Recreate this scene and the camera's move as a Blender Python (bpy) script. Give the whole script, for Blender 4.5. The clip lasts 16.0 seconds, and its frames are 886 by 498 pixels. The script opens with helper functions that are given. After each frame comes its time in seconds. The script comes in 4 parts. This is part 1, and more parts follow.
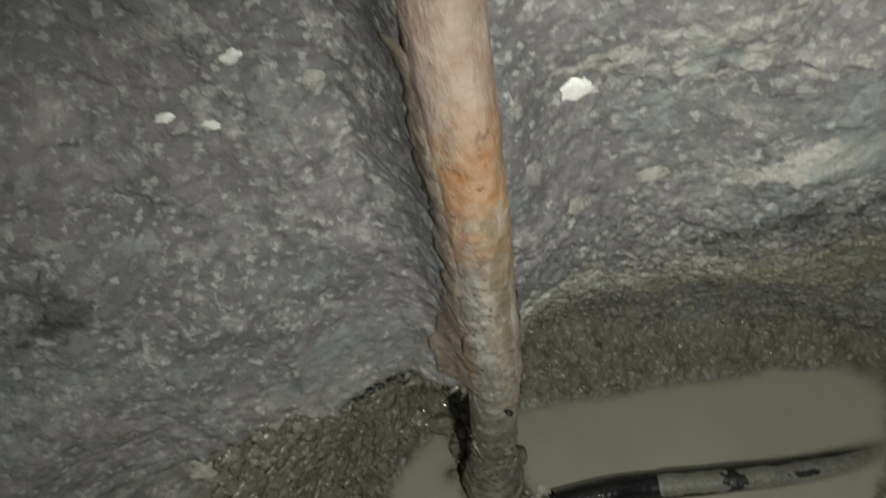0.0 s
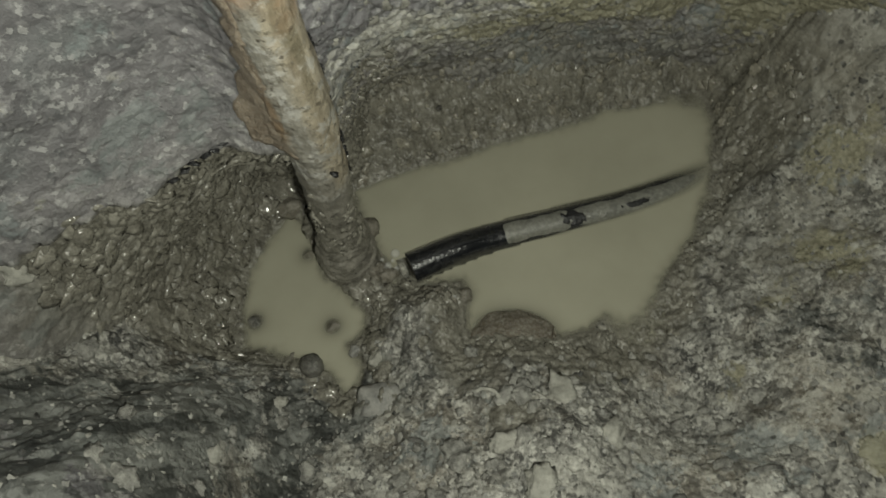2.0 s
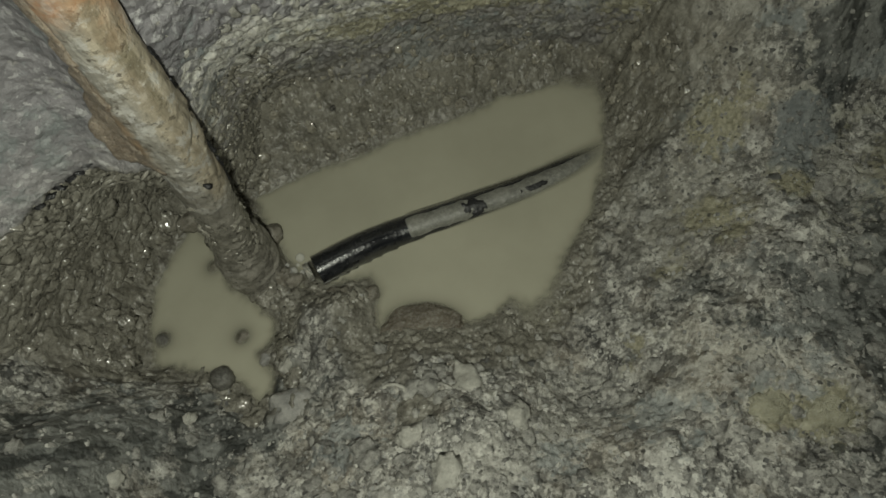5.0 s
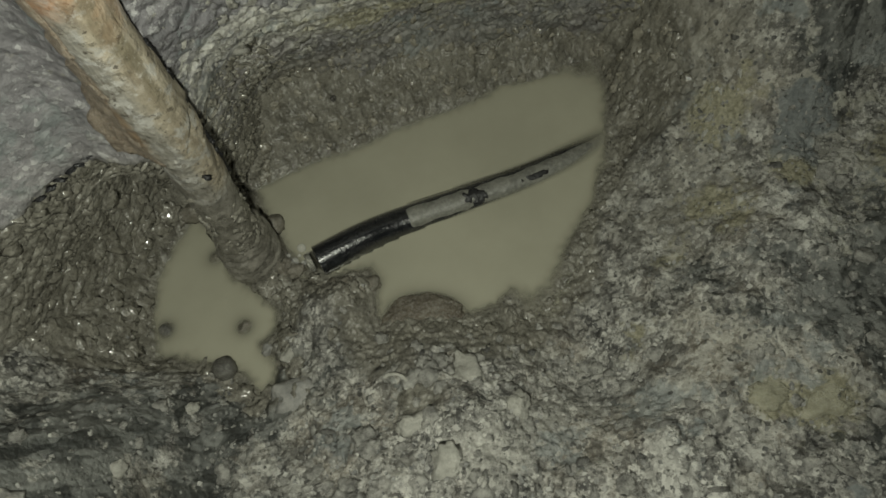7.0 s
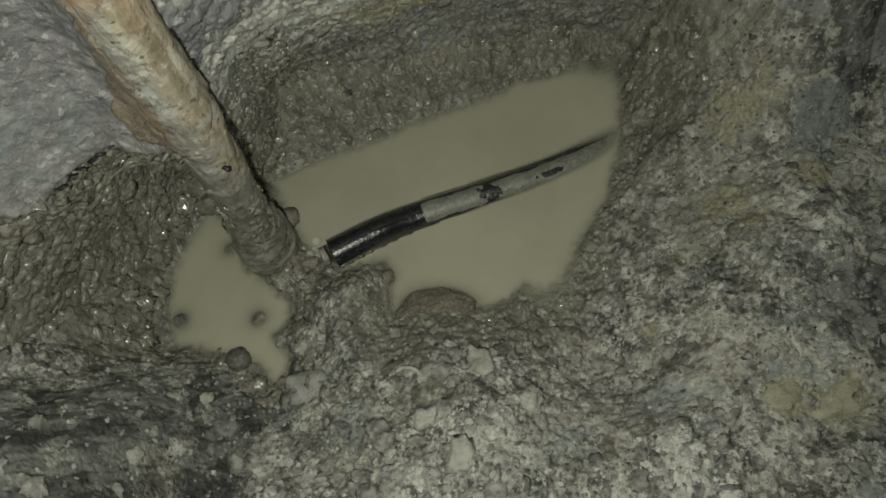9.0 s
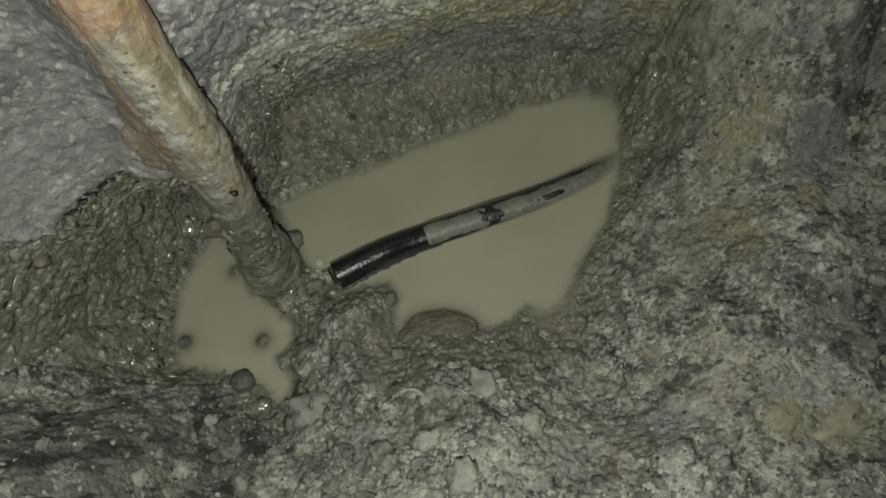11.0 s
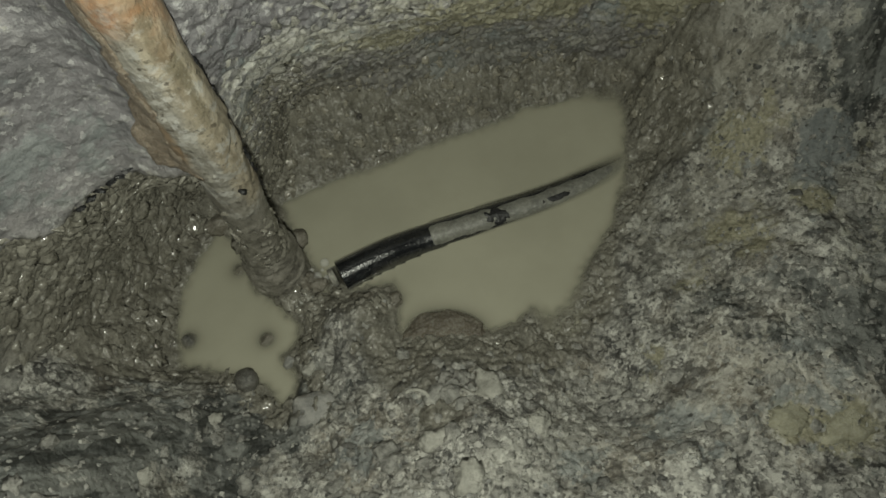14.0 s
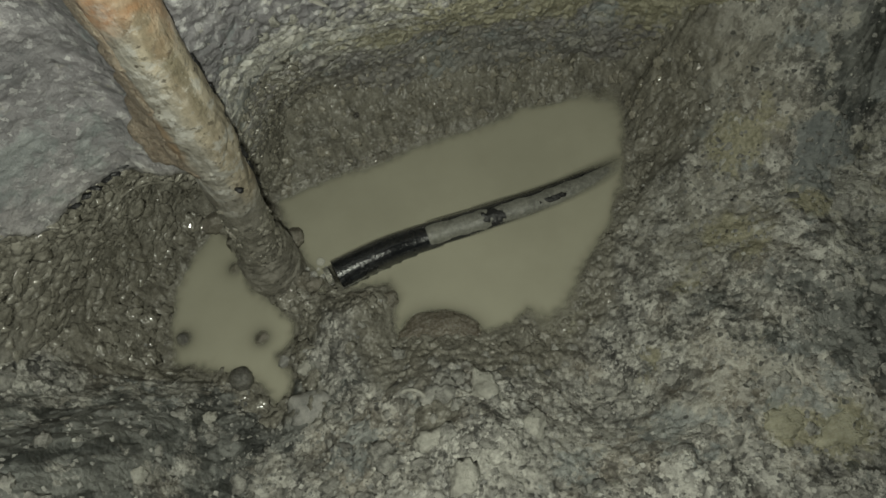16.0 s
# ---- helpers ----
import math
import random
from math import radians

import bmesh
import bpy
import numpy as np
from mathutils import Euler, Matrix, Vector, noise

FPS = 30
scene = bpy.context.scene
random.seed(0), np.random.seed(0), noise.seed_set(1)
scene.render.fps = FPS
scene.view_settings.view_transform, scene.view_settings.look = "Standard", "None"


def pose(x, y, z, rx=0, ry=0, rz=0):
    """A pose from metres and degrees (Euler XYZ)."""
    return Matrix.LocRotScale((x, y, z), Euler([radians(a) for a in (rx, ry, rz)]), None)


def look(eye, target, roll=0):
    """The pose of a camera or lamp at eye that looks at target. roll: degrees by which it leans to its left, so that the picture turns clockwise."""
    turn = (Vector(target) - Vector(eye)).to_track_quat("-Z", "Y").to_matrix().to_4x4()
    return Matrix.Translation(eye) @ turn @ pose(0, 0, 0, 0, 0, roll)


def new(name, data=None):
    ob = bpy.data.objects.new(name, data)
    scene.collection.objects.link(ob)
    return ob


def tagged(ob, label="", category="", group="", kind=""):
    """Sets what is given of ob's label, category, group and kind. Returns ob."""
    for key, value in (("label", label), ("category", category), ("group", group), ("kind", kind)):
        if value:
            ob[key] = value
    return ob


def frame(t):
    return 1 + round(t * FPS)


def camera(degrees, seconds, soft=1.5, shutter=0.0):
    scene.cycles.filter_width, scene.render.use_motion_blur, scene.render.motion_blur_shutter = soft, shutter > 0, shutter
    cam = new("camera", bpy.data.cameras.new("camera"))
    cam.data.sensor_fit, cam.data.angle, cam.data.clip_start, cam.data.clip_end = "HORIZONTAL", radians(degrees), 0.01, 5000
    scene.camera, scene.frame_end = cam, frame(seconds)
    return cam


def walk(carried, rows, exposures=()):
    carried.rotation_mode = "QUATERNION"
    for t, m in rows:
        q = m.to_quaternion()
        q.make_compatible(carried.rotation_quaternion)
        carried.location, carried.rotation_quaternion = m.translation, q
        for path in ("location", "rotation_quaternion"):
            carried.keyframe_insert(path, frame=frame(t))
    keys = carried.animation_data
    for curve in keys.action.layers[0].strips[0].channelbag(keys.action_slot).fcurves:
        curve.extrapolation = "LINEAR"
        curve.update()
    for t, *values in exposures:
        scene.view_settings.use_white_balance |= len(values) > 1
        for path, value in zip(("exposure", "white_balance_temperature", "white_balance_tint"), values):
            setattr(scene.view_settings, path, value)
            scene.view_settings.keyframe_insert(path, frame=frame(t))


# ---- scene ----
cam = camera(62.6, 16.0, 1.5, 0.6)
METRES, EYE, TILT, LEAN, TURN = 0.21, 0.875, -48.1, 8.5, 0.0
ROWS = [
    (0.0, 0.0, 0.0, 0.0, -0.0, 0.0, -0.0),
    (0.5, 0.0358, 0.0325, -0.0613, -1.99, -3.38, 0.99),
    (1.0, 0.1039, 0.0444, -0.1098, -3.88, -7.64, 2.47),
    (1.5, 0.2196, 0.0423, -0.1787, -6.1, -12.14, 4.85),
    (2.0, 0.2793, 0.0451, -0.2389, -9.6, -15.52, 6.16),
    (2.5, 0.3622, 0.0326, -0.2315, -10.18, -16.07, 7.54),
    (3.0, 0.4663, 0.0146, -0.2296, -11.81, -16.11, 8.53),
    (3.5, 0.5212, 0.0013, -0.2466, -14.23, -16.6, 8.4),
    (4.0, 0.5665, -0.013, -0.2525, -14.17, -16.74, 9.37),
    (6.5, 0.6246, -0.0369, -0.2686, -13.87, -17.14, 10.63),
    (7.0, 0.6348, -0.0392, -0.2627, -13.64, -17.58, 10.64),
    (7.5, 0.612, -0.0375, -0.2578, -13.81, -17.82, 10.11),
    (8.0, 0.6177, -0.0412, -0.2628, -13.67, -17.97, 10.11),
    (8.5, 0.5937, -0.0458, -0.2593, -13.25, -17.85, 9.95),
    (9.0, 0.5854, -0.0485, -0.2623, -12.89, -17.65, 9.92),
    (11.5, 0.5682, -0.0863, -0.2301, -13.0, -15.98, 10.05),
    (12.0, 0.5597, -0.0729, -0.2326, -13.29, -16.33, 10.12),
    (12.5, 0.5262, -0.0729, -0.2272, -13.27, -16.17, 9.79),
    (13.0, 0.5218, -0.0738, -0.2234, -12.8, -15.91, 9.67),
    (13.5, 0.5164, -0.0666, -0.2234, -12.71, -16.07, 9.55),
    (14.0, 0.5165, -0.0678, -0.2226, -13.04, -16.11, 9.36),
    (14.5, 0.5294, -0.0629, -0.2216, -13.34, -16.17, 9.24),
    (15.0, 0.5325, -0.0622, -0.2216, -13.53, -16.27, 9.14),
    (15.5, 0.5264, -0.0612, -0.224, -13.32, -16.29, 9.09),
    (16.0, 0.5099, -0.0581, -0.221, -13.3, -16.19, 8.83),
]
walk(cam, [(t, pose(0, 0, EYE, TILT, LEAN, TURN) @ pose(METRES * x, METRES * y, METRES * z, 90 + pitch, roll, yaw)) for t, x, y, z, yaw, pitch, roll in ROWS],
     [(0.0, -0.26, 6350, 16.0), (0.5, -0.12, 6350, 16.0), (1.0, -0.04, 6350, 16.0), (1.5, 0.0, 6400, 15.0), (2.0, 0.0, 6500, 12.0), (2.5, 0.0, 6500, 11.0), (16.0, 0.0, 6500, 10.0)])

# ---- light: a small torch held above the pit, in an otherwise dark cellar ----
world = bpy.data.worlds.new("world")
scene.world = world
world.use_nodes = True
world.node_tree.nodes["Background"].inputs[0].default_value = (0.9, 0.95, 1.0, 1)
world.node_tree.nodes["Background"].inputs[1].default_value = 0.0025

torch_data = bpy.data.lights.new("torch_light", "SPOT")
torch_data.energy = 18.8
torch_data.color = (0.965, 1.0, 0.845)
torch_data.spot_size = radians(140)
torch_data.spot_blend = 1.0
torch_data.shadow_soft_size = 0.012
torch = new("torch_light", torch_data)
torch.matrix_world = look((0.086, -0.065, 0.815), (0.085, 0.36, 0.18))


# ---- numeric noise ----
def lattice(ix, iy, iz, salt):
    h = (ix * 374761393 + iy * 668265263 + iz * 2147483647 + salt * 1274126177) & 0xFFFFFFFF
    h = ((h ^ (h >> 13)) * 1103515245) & 0xFFFFFFFF
    h = ((h ^ (h >> 16)) * 2654435761) & 0xFFFFFFFF
    return ((h ^ (h >> 15)) & 0xFFFFFF) / float(0xFFFFFF)


def value_noise(p, scale, salt=0):
    """Smooth noise from -1 to 1 at the points p (n x 3)."""
    q = p / scale
    i = np.floor(q).astype(np.int64)
    f = q - i
    f = f * f * f * (f * (f * 6 - 15) + 10)
    total = np.zeros(len(p))
    for dx in (0, 1):
        for dy in (0, 1):
            for dz in (0, 1):
                w = (f[:, 0] if dx else 1 - f[:, 0]) * (f[:, 1] if dy else 1 - f[:, 1]) * (f[:, 2] if dz else 1 - f[:, 2])
                total += w * lattice(i[:, 0] + dx, i[:, 1] + dy, i[:, 2] + dz, salt)
    return total * 2 - 1


def fbm(p, scale, octaves=4, salt=0, fall=0.5):
    total, amp = np.zeros(len(p)), 1.0
    for o in range(octaves):
        total += amp * value_noise(p + 17.3 * o, scale, salt + o)
        scale, amp = scale / 2.03, amp * fall
    return total


def facets(p, size, salt=0):
    """Broken plates: the height of each plate's tilted face (about -1 to 1), its own shade (0 to 1) and the distance to the crease."""
    q = p / size
    i = np.floor(q).astype(np.int64)
    near, second = np.full(len(p), 9.0), np.full(len(p), 9.0)
    cell, seat = np.zeros_like(i), np.zeros_like(q)
    for dx in (-1, 0, 1):
        for dy in (-1, 0, 1):
            for dz in (-1, 0, 1):
                c = i + (dx, dy, dz)
                o = np.stack([c[:, a] + lattice(c[:, 0], c[:, 1], c[:, 2], salt + 7 * a) for a in range(3)], 1)
                d = ((o - q) ** 2).sum(1)
                second = np.minimum(second, np.maximum(d, near))
                won = d < near
                near = np.where(won, d, near)
                cell[won], seat[won] = c[won], o[won]
    tilt = np.stack([lattice(cell[:, 0], cell[:, 1], cell[:, 2], salt + 31 + a) for a in range(3)], 1) * 2 - 1
    shade = lattice(cell[:, 0], cell[:, 1], cell[:, 2], salt + 35)
    return 0.9 * (shade - 0.5) + 0.9 * (tilt * (q - seat)).sum(1), lattice(cell[:, 0], cell[:, 1], cell[:, 2], salt + 36), np.sqrt(second) - np.sqrt(near)


def warped(p, by, scale, salt):
    return p + by * np.stack([fbm(p, scale, 2, salt), fbm(p, scale, 2, salt + 3), fbm(p, scale, 2, salt + 6)], 1)


def mud_relief(p):
    """Torn wet mud: the height of its plates and lumps, coarse in the bank by the pipe, finer along the back; and their shade."""
    q = warped(p, 0.0045, 0.014, 31)
    f1, s1, c1 = facets(q, 0.021, 40)
    f2, s2, c2 = facets(q, 0.0105, 44)
    w = smooth(-0.12, 0.02, p[:, 0])
    round1, round2 = np.clip(c1 / 0.5, 0, 1) ** 0.55, np.clip(c2 / 0.5, 0, 1) ** 0.6
    big = 0.0070 * round1 + 0.0052 * f1 + 0.0030 * round2 + 0.0024 * f2
    small = 0.0036 * round1 + 0.0038 * f1 + 0.0030 * round2 + 0.0022 * f2
    return big * (1 - w) + small * w + 0.0012 * fbm(p, 0.0075, 2, 47), 0.55 * s1 + 0.45 * s2


def dry_relief(p):
    """Trodden crust: angular plates, coarse in the rubble before the pools, flatter beyond; and their shade."""
    q = warped(p, 0.005, 0.016, 131)
    f1, s1, c1 = facets(q, 0.026, 140)
    f2, s2, c2 = facets(q, 0.0115, 144)
    w = 0.30 + 0.70 * smooth(-0.42, -0.34, p[:, 0]) * smooth(0.34, 0.22, p[:, 0])
    h = 0.0046 * f1 + 0.0036 * f2 + 0.0014 * (np.clip(c2 / 0.4, 0, 1) ** 0.6)
    return w * h + 0.0012 * fbm(p, 0.010, 3, 41, 0.65), 0.5 * s1 + 0.5 * s2


def smooth(a, b, v):
    t = np.clip((v - a) / (b - a), 0, 1)
    return t * t * (3 - 2 * t)


def blob(x, y, cx, cy, rx, ry, turn=0.0):
    """A soft patch of ground round (cx, cy)."""
    c, s = math.cos(radians(turn)), math.sin(radians(turn))
    u, v = ((x - cx) * c + (y - cy) * s) / rx, (-(x - cx) * s + (y - cy) * c) / ry
    return np.exp(-(u * u + v * v))


# ---- the plan: two pools in a dug pit, at the foot of an undercut wall ----
POOL_LONG = [(-0.053, 0.487), (-0.009, 0.501), (0.038, 0.503), (0.086, 0.506), (0.136, 0.514), (0.181, 0.518), (0.224, 0.517), (0.274, 0.521), (0.305, 0.531), (0.368, 0.526),
             (0.403, 0.531), (0.432, 0.523), (0.440, 0.497), (0.433, 0.465), (0.412, 0.402), (0.392, 0.365), (0.364, 0.327), (0.334, 0.297), (0.305, 0.271), (0.279, 0.240),
             (0.255, 0.214), (0.237, 0.206), (0.222, 0.238), (0.200, 0.230), (0.177, 0.225), (0.157, 0.228), (0.121, 0.239), (0.089, 0.248), (0.061, 0.251), (0.059, 0.274),
             (0.070, 0.305), (0.062, 0.324), (0.027, 0.329), (0.010, 0.332), (-0.024, 0.362), (-0.033, 0.389), (-0.045, 0.440)]
POOL_SMALL = [(-0.133, 0.481), (-0.159, 0.455), (-0.190, 0.418), (-0.207, 0.377), (-0.213, 0.324), (-0.212, 0.299), (-0.175, 0.282), (-0.144, 0.268), (-0.115, 0.244), (-0.095, 0.213),
              (-0.074, 0.220), (-0.067, 0.241), (-0.081, 0.273), (-0.063, 0.278), (-0.053, 0.310), (-0.068, 0.338), (-0.096, 0.373), (-0.103, 0.410), (-0.114, 0.450)]


def to_outline(x, y, outline):
    """The distance to a closed outline, negative inside."""
    best, inside = np.full(x.shape, 9.0), np.zeros(x.shape, bool)
    for (ax, ay), (bx, by) in zip(outline, outline[1:] + outline[:1]):
        ex, ey = bx - ax, by - ay
        t = np.clip(((x - ax) * ex + (y - ay) * ey) / (ex * ex + ey * ey), 0, 1)
        best = np.minimum(best, (x - ax - t * ex) ** 2 + (y - ay - t * ey) ** 2)
        crosses = (ay > y) != (by > y)
        inside ^= crosses & (x < (bx - ax) * (y - ay) / (by - ay + 1e-12) + ax)
    best = np.sqrt(best)
    return np.where(inside, -best, best)


def flat(x, y):
    return np.stack([x, y, np.zeros_like(x)], 1)


def shore(x, y):
    d = np.minimum(to_outline(x, y, POOL_LONG), to_outline(x, y, POOL_SMALL))
    p = flat(x, y)
    return d + 0.003 * fbm(p, 0.025, 3, 3) + 0.002 * value_noise(p, 0.006, 5)


def mud_mask(x, y, d):
    """Where the ground is wet mud rather than dry grit."""
    edge = 0.035 + 0.022 * smooth(-0.02, 0.04, x) * smooth(0.27, 0.2, x) + 0.075 * smooth(0.30, 0.44, y) + 0.04 * smooth(-0.10, -0.2, x) * smooth(0.24, 0.34, y) - 0.024 * smooth(-0.04, -0.08, x) * smooth(0.30, 0.25, y) - 0.022 * smooth(0.32, 0.42, x)
    edge += 0.02 * fbm(flat(x, y), 0.06, 3, 11)
    wet_patch = 0.95 * blob(x, y, 0.085, 0.137, 0.034, 0.024, 10)
    return np.maximum(1 - smooth(edge * 0.7, edge * 1.25 + 0.012, d), smooth(0.3, 0.6, wet_patch))


def ground_height(x, y, fine=True, shades=False):
    x, y = np.atleast_1d(np.asarray(x, float)), np.atleast_1d(np.asarray(y, float))
    d = shore(x, y)
    p = flat(x, y)
    slope = 0.55 + 1.25 * smooth(-0.13, -0.25, x) + 1.2 * smooth(0.40, 0.50, y) + 0.95 * smooth(0.39, 0.48, x) * smooth(0.26, 0.42, y)
    far = np.where(d < 0.2, d, 0.2 + 0.30 * (d - 0.2))
    out = slope * np.where(far < 0.012, far * 0.7, far - 0.0036)
    out += 0.045 * blob(x, y, 0.135, 0.10, 0.075, 0.07) - 0.035 * blob(x, y, 0.245, 0.115, 0.06, 0.06)
    out += 0.012 * blob(x, y, 0.02, 0.285, 0.045, 0.03) + 0.008 * blob(x, y, 0.115, 0.245, 0.04, 0.02)
    inner = np.minimum(d, 0)
    h = np.where(d > 0, out, 0.42 * inner - 0.045 * (1 - np.exp(-((inner / 0.03) ** 2))))
    land = smooth(-0.004, 0.03, d)
    h = h + land * (0.010 * fbm(p, 0.10, 3, 21) + 0.0045 * fbm(p, 0.025, 3, 22))
    shallow = np.clip(blob(x, y, 0.418, 0.510, 0.034, 0.026) + 0.9 * blob(x, y, 0.250, 0.222, 0.022, 0.022), 0, 1)
    h = np.where(d < 0, h * (1 - 0.93 * shallow), h)
    if fine:
        mud = mud_mask(x, y, d)
        wet_h, wet_shade = mud_relief(np.stack([x, y, h], 1))
        dry_h, dry_shade = dry_relief(p)
        h = h + smooth(-0.006, 0.012, d) * (mud * (wet_h - 0.004) + (1 - mud) * dry_h)
        if shades:
            return h, mud * wet_shade + (1 - mud) * dry_shade
    return h


def wall_depth(x, z):
    """y of the bare wall surface at x and height z."""
    upper_left = 0.385 + 0.55 * np.minimum(0, x + 0.11) + (z - 0.36) * (0.06 + 0.08 * smooth(-0.16, -0.26, x))
    upper_left = np.maximum(upper_left, -0.02 + 0.25 * np.minimum(0, x + 0.7))
    deep_left = np.minimum(0.515, 0.50 + 1.35 * np.minimum(0, x + 0.15))
    lip = 0.318 + 0.10 * np.minimum(0, x + 0.1) + 0.20 * np.maximum(0, -0.16 - x) + 0.006 * value_noise(np.stack([x, 0 * x, 0 * x], 1), 0.03, 51) + 0.003 * value_noise(np.stack([x, 0 * x, 0 * x], 1), 0.008, 52)
    t = np.clip((lip - z) / 0.20, 0, 1)
    shelf = 0.007 * smooth(0, 0.006, lip - z)
    left = np.where(z > lip, upper_left, np.maximum(upper_left + shelf, upper_left + shelf + (deep_left - upper_left - 0.007) * t ** 1.25))
    right = 0.402 + 0.158 * smooth(0.46, 0.08, z) - 0.02 * smooth(0.5, 0.9, z)
    right = right - 0.55 * np.maximum(0, x - 0.40) * (1 - 0.35 * smooth(0.2, 0.5, z))
    right = np.maximum(right - 0.026 * blob(x, z, 0.39, 0.105, 0.07, 0.065), -0.45)
    w = smooth(-0.11, 0.015, x)
    return left * (1 - w) + right * w, lip, w


def crack_height(x):
    return 0.590 + 0.012 * value_noise(np.stack([x, 0 * x, 0 * x], 1), 0.05, 61) + 0.006 * value_noise(np.stack([x, 0 * x, 0 * x], 1), 0.014, 62)


def wall_surface(x, z, shades=False):
    y, lip, w = wall_depth(x, z)
    p = np.stack([x, y, z], 1)
    wet = smooth(0.006, -0.006, z - lip) * (1 - w) + w * smooth(0.16, 0.09, z + 0.03 * fbm(p, 0.07, 3, 71) + 0.22 * np.maximum(0, x - 0.16))
    wet *= smooth(-0.37, -0.27, x)
    # earth banked up behind the pipe
    upper = (0.024 * np.exp(-((x + 0.037) / 0.085) ** 2) + 0.036 * np.exp(-((x + 0.046) / 0.026) ** 2)) * smooth(0.30, 0.36, z)
    lower = 0.080 * np.exp(-((x + 0.037) / 0.052) ** 2) * smooth(-0.02, 0.08, z) * smooth(0.36, 0.30, z)
    beyond = np.exp(-((x + 0.037) / 0.06) ** 2) * (0.052 * smooth(0.02, 0.36, z) + 0.02 * smooth(0.0, 0.12, z) * smooth(0.36, 0.2, z))
    side = smooth(-0.060, 0.015, x)
    y = y - (upper + lower) * (1 - side) - beyond * side
    y = y - 0.012 * fbm(p, 0.11, 2, 72) - 0.0017 * fbm(p, 0.022, 3, 73, 0.6)
    lumps, lump_shade = mud_relief(p)
    plate, plate_shade, _ = facets(warped(p, 0.012, 0.03, 76) * (1, 1, 1.25), 0.034, 75)
    y = y - (1 - wet) * (0.0009 * fbm(p, 0.007, 2, 74) + 0.0017 * plate) - np.maximum(wet, 0.75 * w * smooth(0.52, 0.44, z)) * (lumps - 0.004) * smooth(-0.36, -0.25, x)
    step = z - crack_height(x)
    y = y - 0.012 * smooth(-0.002, 0.004, step) * smooth(0.02, 0.08, x) * smooth(0.35, 0.0, step)
    step2 = z - (0.392 + 0.47 * (x - 0.12) + 0.010 * fbm(np.stack([x, 0 * x, 0 * x], 1), 0.06, 3, 63))
    y = y - 0.010 * smooth(-0.004, 0.006, step2) * smooth(0.02, 0.08, x) * smooth(0.36, 0.28, x) * smooth(0.2, 0.0, step2)
    return (y, wet, wet * lump_shade + (1 - wet) * (0.25 + 0.5 * plate_shade)) if shades else (y, wet)


# ---- materials ----
class Nodes:
    def __init__(self, name):
        self.mat = bpy.data.materials.new(name)
        self.mat.use_nodes = True
        self.tree = self.mat.node_tree
        self.bsdf = self.tree.nodes["Principled BSDF"]

    def node(self, kind, **inputs):
        n = self.tree.nodes.new(kind)
        for key, value in inputs.items():
            self.plug(n.inputs[key.replace("_", " ")], value)
        return n

    def plug(self, socket, value):
        if isinstance(value, bpy.types.NodeSocket):
            self.tree.links.new(value, socket)
        else:
            socket.default_value = (*value, 1) if isinstance(value, tuple) and len(value) == 3 and socket.type == "RGBA" else value

    def place(self):
        return self.node("ShaderNodeNewGeometry").outputs["Position"]

    def noise(self, scale, detail=4.0, rough=0.55, vector=None):
        n = self.node("ShaderNodeTexNoise", Scale=scale, Detail=detail, Roughness=rough)
        self.plug(n.inputs["Vector"], vector or self.place())
        return n.outputs["Fac"]

    def cells(self, scale, out="Color", warp=0.0):
        n = self.node("ShaderNodeTexVoronoi", Scale=scale)
        vector = self.place()
        if warp:
            wave = self.node("ShaderNodeTexNoise", Scale=scale * 1.6, Detail=3.0)
            self.plug(wave.inputs["Vector"], self.place())
            shift = self.node("ShaderNodeVectorMath")
            shift.operation = "MULTIPLY_ADD"
            self.plug(shift.inputs[0], wave.outputs["Color"])
            shift.inputs[1].default_value = (warp, warp, warp)
            self.plug(shift.inputs[2], vector)
            vector = shift.outputs[0]
        self.plug(n.inputs["Vector"], vector)
        return n.outputs[out]

    def grey(self, color, channel=0):
        return self.node("ShaderNodeSeparateColor", Color=color).outputs[channel]

    def span(self, value, a, b, c=0.0, d=1.0):
        n = self.node("ShaderNodeMapRange")
        for i, v in enumerate((value, a, b, c, d)):
            self.plug(n.inputs[i], v)
        return n.outputs[0]

    def math(self, op, a, b=0.5):
        n = self.tree.nodes.new("ShaderNodeMath")
        n.operation = op
        self.plug(n.inputs[0], a)
        self.plug(n.inputs[1], b)
        return n.outputs[0]

    def mix(self, fac, a, b, blend="MIX"):
        n = self.tree.nodes.new("ShaderNodeMix")
        n.data_type, n.blend_type = "RGBA", blend
        self.plug(n.inputs[0], fac)
        self.plug(n.inputs[6], a)
        self.plug(n.inputs[7], b)
        return n.outputs[2]

    def attr(self, name):
        n = self.tree.nodes.new("ShaderNodeAttribute")
        n.attribute_name = name
        return n.outputs["Fac"]

    def bump(self, height, strength, distance):
        n = self.node("ShaderNodeBump", Height=height, Strength=strength, Distance=distance)
        return n.outputs["Normal"]

    def finish(self, color, rough=0.6, normal=None, **more):
        self.plug(self.bsdf.inputs["Base Color"], color)
        self.plug(self.bsdf.inputs["Roughness"], rough)
        if normal:
            self.plug(self.bsdf.inputs["Normal"], normal)
        for key, value in more.items():
            self.plug(self.bsdf.inputs[key.replace("_", " ")], value)
        return self.mat


